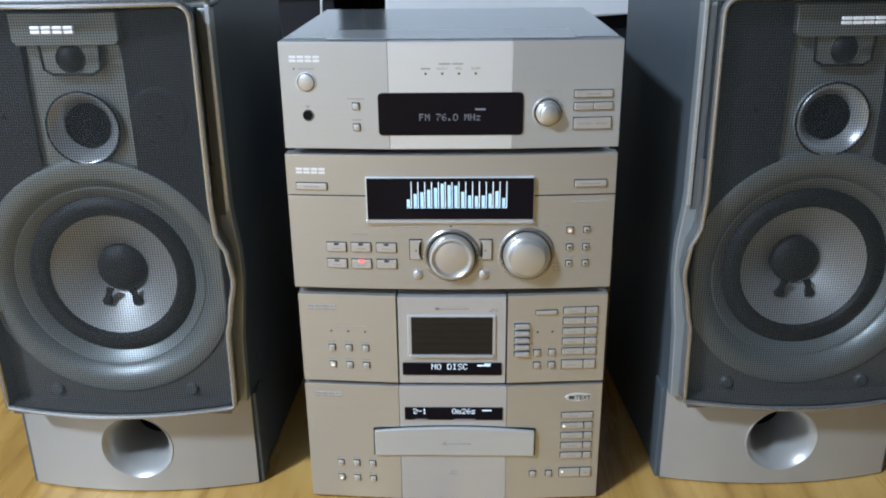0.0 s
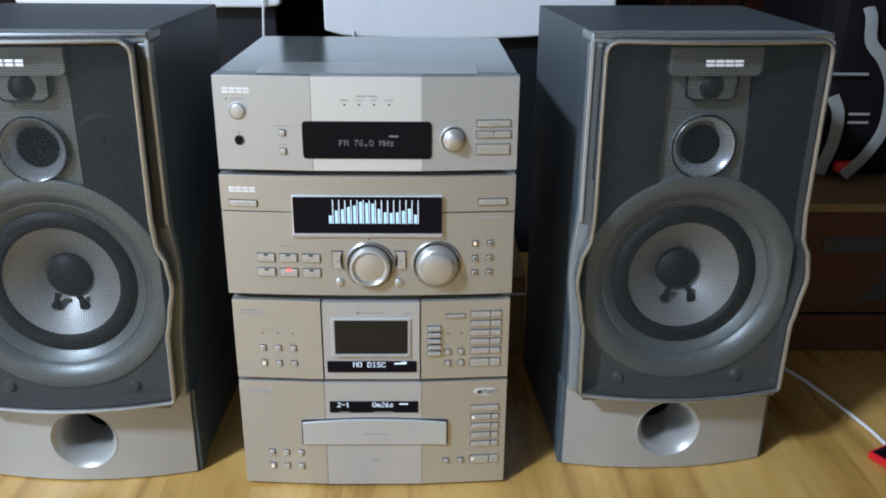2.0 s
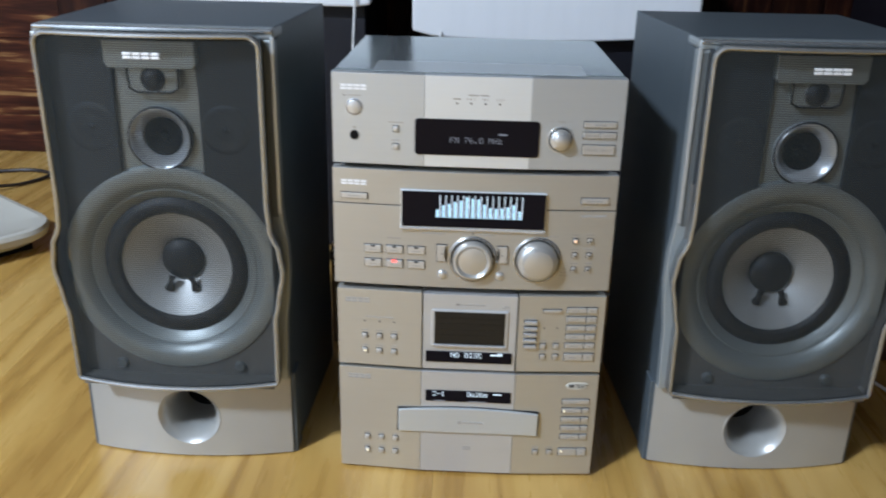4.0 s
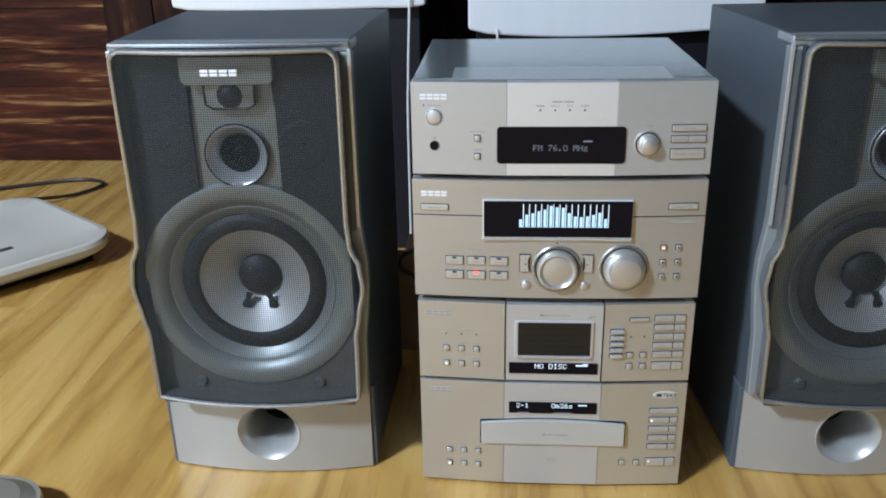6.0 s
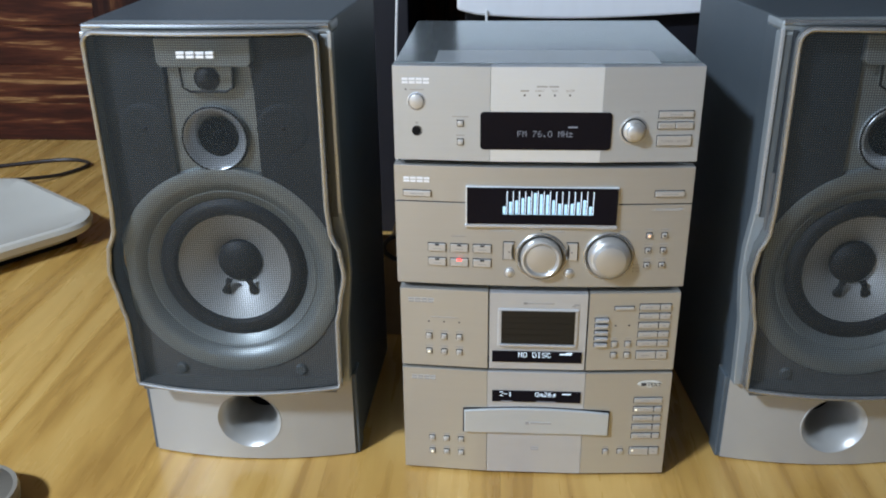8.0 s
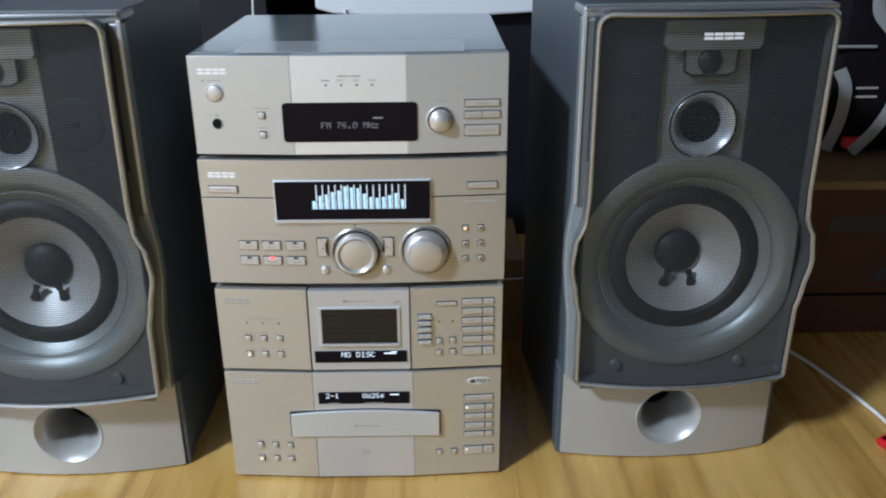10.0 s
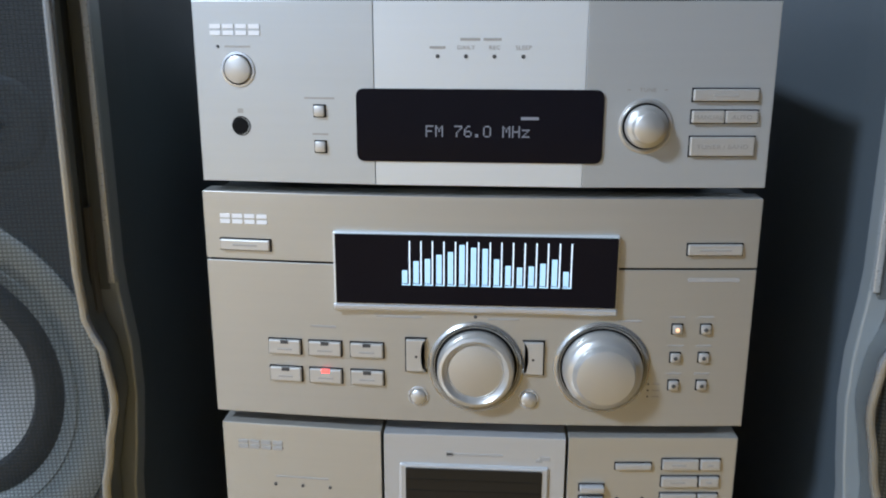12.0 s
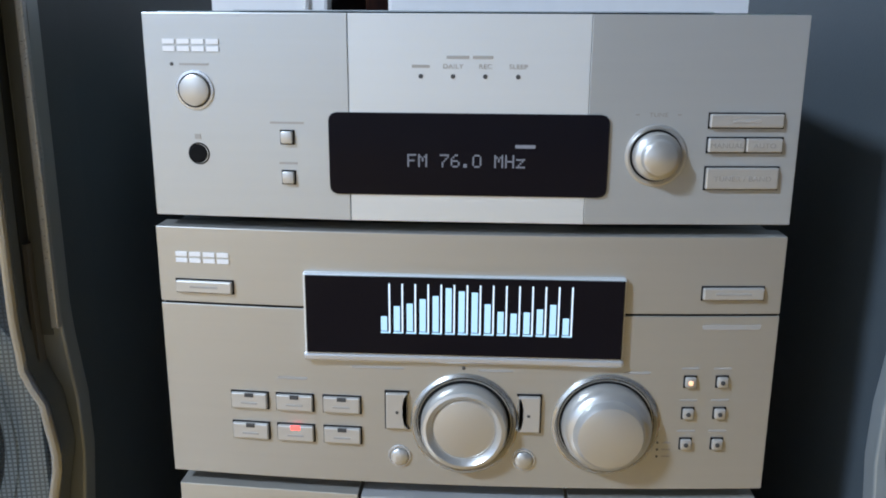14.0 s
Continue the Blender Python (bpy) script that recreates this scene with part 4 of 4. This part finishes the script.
        rows.append([bm.verts.new((w * (2 * j / 16 - 1), grille_depth(w * (2 * j / 16 - 1), z), z)) for j in range(17)])
    for a, b in zip(rows, rows[1:]):
        for j in range(16):
            bm.faces.new((a[j], a[j + 1], b[j + 1], b[j]))
    part("grille_screen", bm, GRILLE, grille, "fine dark woven wire screen", True)
    return s


speaker((-0.3108, -0.010, 0), 0.5, "tall silver-grey loudspeaker with charcoal cabinet beside the router")
speaker((0.3228, 0.009, 0), 2.5, "tall silver-grey loudspeaker with charcoal cabinet beside the cardboard box")


# ---- things behind the stack ----
def covered_cabinet(x0, x1, y0, z_low, sag, label):
    c = thing("side_cabinet", ((x0 + x1) / 2, y0 + 0.2, 0), label, "cabinet", group="covered cabinets")
    w = (x1 - x0) / 2
    part("body", box(-w + 0.012, w - 0.012, -0.17, 0.2, 0, 0.535, 0.002), NAVY, c, "dark navy body")
    outline = [(-w, 0.53), (-w, z_low + 0.012)]
    for k in range(17):
        t = k / 16
        outline.append((-w + 2 * w * t, z_low - sag * math.sin(math.pi * min(1, t * 1.15) ** 0.8 if t < 0.87 else math.pi * 0.93) + (0.004 if k in (0, 16) else 0)))
    outline += [(w, z_low + 0.012), (w, 0.53)]
    part("cover_front", prism(outline, -0.2, -0.172, "y", 0.004), WHITE_FOAM, c, "white foam-like front cover", True)
    part("cover_top", prism([(-0.2, 0.530), (-0.172, 0.570), (0.2, 0.575), (0.2, 0.537), (-0.168, 0.537)], -w, w, "z", 0.003), WHITE_FOAM, c, smooth=True).rotation_euler = (radians(90), 0, radians(90))
    return c


covered_cabinet(-0.605, -0.182, 0.66, 0.436, 0.003, "dark navy cabinet with a white cover over its top")
covered_cabinet(-0.112, 0.362, 0.66, 0.396, 0.010, "dark navy cabinet with a sagging white cover over its top")
for pts in ([(-0.206, 0.655, 0.47), (-0.208, 0.652, 0.42), (-0.212, 0.652, 0.34), (-0.213, 0.652, 0.31), (-0.215, 0.652, 0.26), (-0.217, 0.652, 0.004)], [(-0.064, 0.657, 0.40), (-0.064, 0.654, 0.36), (-0.065, 0.656, 0.345), (-0.065, 0.690, 0.335)]):
    tagged(new("hanging_cord", finish(tube(smooth_line(pts), 0.0021), "hanging_cord", WHITE_CORD, True)), "thin white cord hanging down in front of a cabinet", "cord")

# wood-clad wall behind: horizontal boards, then upright planks
tagged(new("wall_cladding"), "dark reddish-brown boarded wooden wall", "wall", kind="structure")
clad = bpy.data.objects["wall_cladding"]
rng = random.Random(4)
H_BOARD = finish(box(-1.84, 0, 0, 0.028, 0.0004, 0.0936, 0.0008, 1), "board", DARK_WOOD_H)
for k in range(27):
    shared("board", H_BOARD, clad, (-1.00, Y1 - rng.uniform(0, 0.003), 0.094 * k))
V_BOARD = finish(box(0.001, 0.118, 0, 0.028, 0.002, 2.44, 0.0016, 1), "plank", DARK_WOOD_V)
for k in range(26):
    shared("plank", V_BOARD, clad, (-0.998 + 0.119 * k, Y1 - 0.006 - rng.uniform(0, 0.004), 0))

# cardboard behind the stack
crate = thing("cardboard_box", (-0.003, 0.36, 0), "plain brown cardboard box standing behind the stack", "box")
part("body", box(-0.194, 0.194, -0.06, 0.10, 0.0, 0.118, 0.002), PALE_CARD, crate)
part("flap", box(-0.194, -0.150, -0.058, -0.054, 0.1185, 0.152), PALE_CARD, crate)
tagged(new("power_cable", finish(tube(smooth_line([(-0.12, 0.272, 0.17), (-0.170, 0.28, 0.162), (-0.190, 0.285, 0.150), (-0.193, 0.287, 0.136), (-0.184, 0.288, 0.126), (-0.172, 0.286, 0.120), (-0.165, 0.285, 0.10), (-0.165, 0.290, 0.006)]), 0.0032), "power_cable", BLACK_CORD, True)), "black power cable hanging behind the stack", "cable")

tagged(new("white_lead", finish(tube(smooth_line([(0.10, 0.293, 0.090), (0.16, 0.293, 0.093), (0.20, 0.293, 0.094), (0.26, 0.296, 0.080), (0.34, 0.310, 0.004)]), 0.0016), "white_lead", WHITE_CORD, True)), "thin white lead running across the box behind the stack", "cable")

# ---- beside the right loudspeaker ----
carton = thing("carton", (0.90, 0.56, 0), "brown printed cardboard carton with a pale top", "box")
part("body", box(-0.36, 0.45, -0.255, 0.32, 0.0, 0.210, 0.003), BROWN_CARD, carton)
part("lid", box(-0.363, 0.453, -0.258, 0.323, 0.2103, 0.222, 0.002), PALE_CARD, carton, "pale tan top")
part("printed_band", box(-0.305, 0.05, -0.2565, -0.254, 0.152, 0.174), DARK_PRINT, carton, "dark printed band")
part("printed_band", box(-0.225, 0.02, -0.2565, -0.254, 0.112, 0.118), DARK_PRINT, carton)
part("printed_shape", prism([(-0.245, 0.080), (-0.215, 0.110), (-0.20, 0.110), (-0.20, 0.080)], -0.2565, -0.254, "y"), DARK_PRINT, carton)
part("tape", box(-0.35, 0.3, -0.2562, -0.254, 0.058, 0.062), DARK_GAP, carton)

bag = thing("camera_bag", (0.80, 0.53, 0.222), "black nylon bag with pale grey straps on the carton", "bag")
part("body", box(-0.20, 0.30, -0.12, 0.16, 0.0, 0.30, 0.045, 4), BAG_BLACK, bag, smooth=True)
part("strap", tube(smooth_line([(-0.150, -0.10, 0.258), (-0.146, -0.127, 0.235), (-0.142, -0.132, 0.20), (-0.122, -0.136, 0.175), (-0.106, -0.136, 0.140), (-0.104, -0.136, 0.085), (-0.122, -0.136, 0.045), (-0.150, -0.136, 0.012)]), 0.0085, sides=10, squash=(0.16, 1.0)), STRAP_GREY, bag, "pale grey webbing strap", True)
part("strap", tube(smooth_line([(-0.180, -0.128, 0.125), (-0.170, -0.132, 0.10), (-0.172, -0.134, 0.06), (-0.185, -0.134, 0.015)]), 0.009, sides=10, squash=(0.16, 1.0)), STRAP_GREY, bag, "pale grey webbing strap", True)
part("zip", tube([(-0.19, -0.124, 0.155), (-0.135, -0.126, 0.155)], 0.0022), STRAP_GREY, bag)
part("red_tag", box(-0.160, -0.130, -0.135, -0.12, 0.016, 0.032, 0.004), RED_PLASTIC, bag, "small red tag")
for k in range(2):
    part("printed_line", box(-0.150, -0.120, -0.1215, -0.1195, 0.085 + 0.012 * k, 0.088 + 0.012 * k), PRINT, bag)

tub = thing("black_tub", (0.775, 0.18, 0), "black rounded plastic tub on the floor", "tub")
bm = lathe([(0, 0), (0.075, 0), (0.09, -0.02), (0.095, -0.10), (0.085, -0.15), (0, -0.155)], 40)
bmesh.ops.rotate(bm, verts=bm.verts[:], cent=(0, 0, 0), matrix=Matrix.Rotation(radians(90), 3, "X"))
bmesh.ops.scale(bm, vec=(1, 1, -1), verts=bm.verts[:])
part("body", bm, SPK_BLACK, tub, smooth=True)

phone = thing("mobile_phone", (0.6255, -0.001, 0), "black mobile phone in a red case lying on the floor", "phone", 28)
part("case", box(-0.036, 0.036, -0.07, 0.07, 0.0, 0.0095, 0.003, 3), RED_PLASTIC, phone, "glossy red case", True)
part("screen", box(-0.0325, 0.0325, -0.066, 0.066, 0.0096, 0.0102, 0.0002), BLACK_GLASS, phone, "dark glass screen")
tagged(new("charging_cable", finish(tube(smooth_line([(0.44, 0.36, 0.0035), (0.50, 0.315, 0.0035), (0.545, 0.246, 0.0035), (0.569, 0.182, 0.0035), (0.587, 0.105, 0.0045), (0.592, 0.062, 0.0055)]), 0.0024), "charging_cable", WHITE_CORD, True)), "thin white charging cable running to the phone", "cable")

# ---- beside the left loudspeaker ----
def slab(points, z0, z1, inset, rise):
    """A rounded low dish-shaped case over an outline."""
    bm = bmesh.new()
    cx = sum(p[0] for p in points) / len(points)
    cy = sum(p[1] for p in points) / len(points)
    layers = []
    for f, z in ((0.90, z0), (0.985, z0 + (z1 - z0) * 0.35), (1.0, z0 + (z1 - z0) * 0.75), (0.985, z1), (0.94, z1 + rise * 0.2), (0.80, z1 - rise), (0.5, z1 - rise * 1.3)):
        layers.append([bm.verts.new((cx + (x - cx) * f, cy + (y - cy) * f, z)) for x, y in points])
    n = len(points)
    for a, b in zip(layers, layers[1:]):
        for i in range(n):
            j = (i + 1) % n
            bm.faces.new((a[i], a[j], b[j], b[i]))
    bm.faces.new(layers[0])
    bm.faces.new(layers[-1])
    return bm


def rounded(hx, hy, r, n=8):
    pts = []
    for sx, sy, a0 in ((1, 1, 0), (-1, 1, 90), (-1, -1, 180), (1, -1, 270)):
        for k in range(n + 1):
            a = radians(a0 + 90 * k / n)
            pts.append((sx * (hx - r) + r * math.cos(a), sy * (hy - r) + r * math.sin(a)))
    return pts


router = thing("router", (-1.018, 0.577, 0), "white glossy plastic router case lying on the floor", "router", 52)
part("case", slab(rounded(0.215, 0.195, 0.08), 0.018, 0.048, 0.02, 0.006), WHITE_GLOSS, router, smooth=True)
part("foot", box(-0.17, 0.17, -0.15, 0.15, 0.0, 0.0185), DARK_GAP, router)
part("badge", box(-0.010, 0.062, -0.084, -0.071, 0.0400, 0.0415, 0.0005), DARK_PRINT, router, "dark mark on the case")
tagged(new("router_cable", finish(tube(smooth_line([(-1.24, 0.86, 0.03), (-1.26, 0.96, 0.012), (-1.16, 1.04, 0.006), (-1.04, 1.09, 0.006), (-0.97, 1.06, 0.006), (-1.00, 0.98, 0.006), (-1.06, 0.90, 0.02)]), 0.004), "router_cable", BLACK_CORD, True)), "dark cable looping behind the router", "cable")

small_case = thing("white_case", (-0.632, -0.110, 0), "small grey-white rounded plastic case on the floor", "case", -8)
part("case", slab(rounded(0.105, 0.065, 0.05), 0.004, 0.030, 0.02, -0.005), GREY_PLASTIC, small_case, smooth=True)

# ---- floor planks, last ----
tagged(new("floor"), "honey-coloured laminate plank floor", "floor", kind="structure")
floor = bpy.data.objects["floor"]
PLANK = {}
for i in range(26):
    off = -2.75 - (0.53 * i + 0.35) % 1.26
    for j in range(5):
        y0, y1 = max(-2.75, off + 1.26 * j), min(Y1 + 0.06, off + 1.26 * (j + 1))
        if y1 - y0 > 0.02:
            key = round(y1 - y0, 3)
            if key not in PLANK:
                PLANK[key] = finish(box(0.00005, 0.19295, 0.00005, y1 - y0 - 0.00005, -0.012, 0.0), "plank", FLOOR)
            shared("plank", PLANK[key], floor, (-2.93 + 0.193 * i, y0, 0))
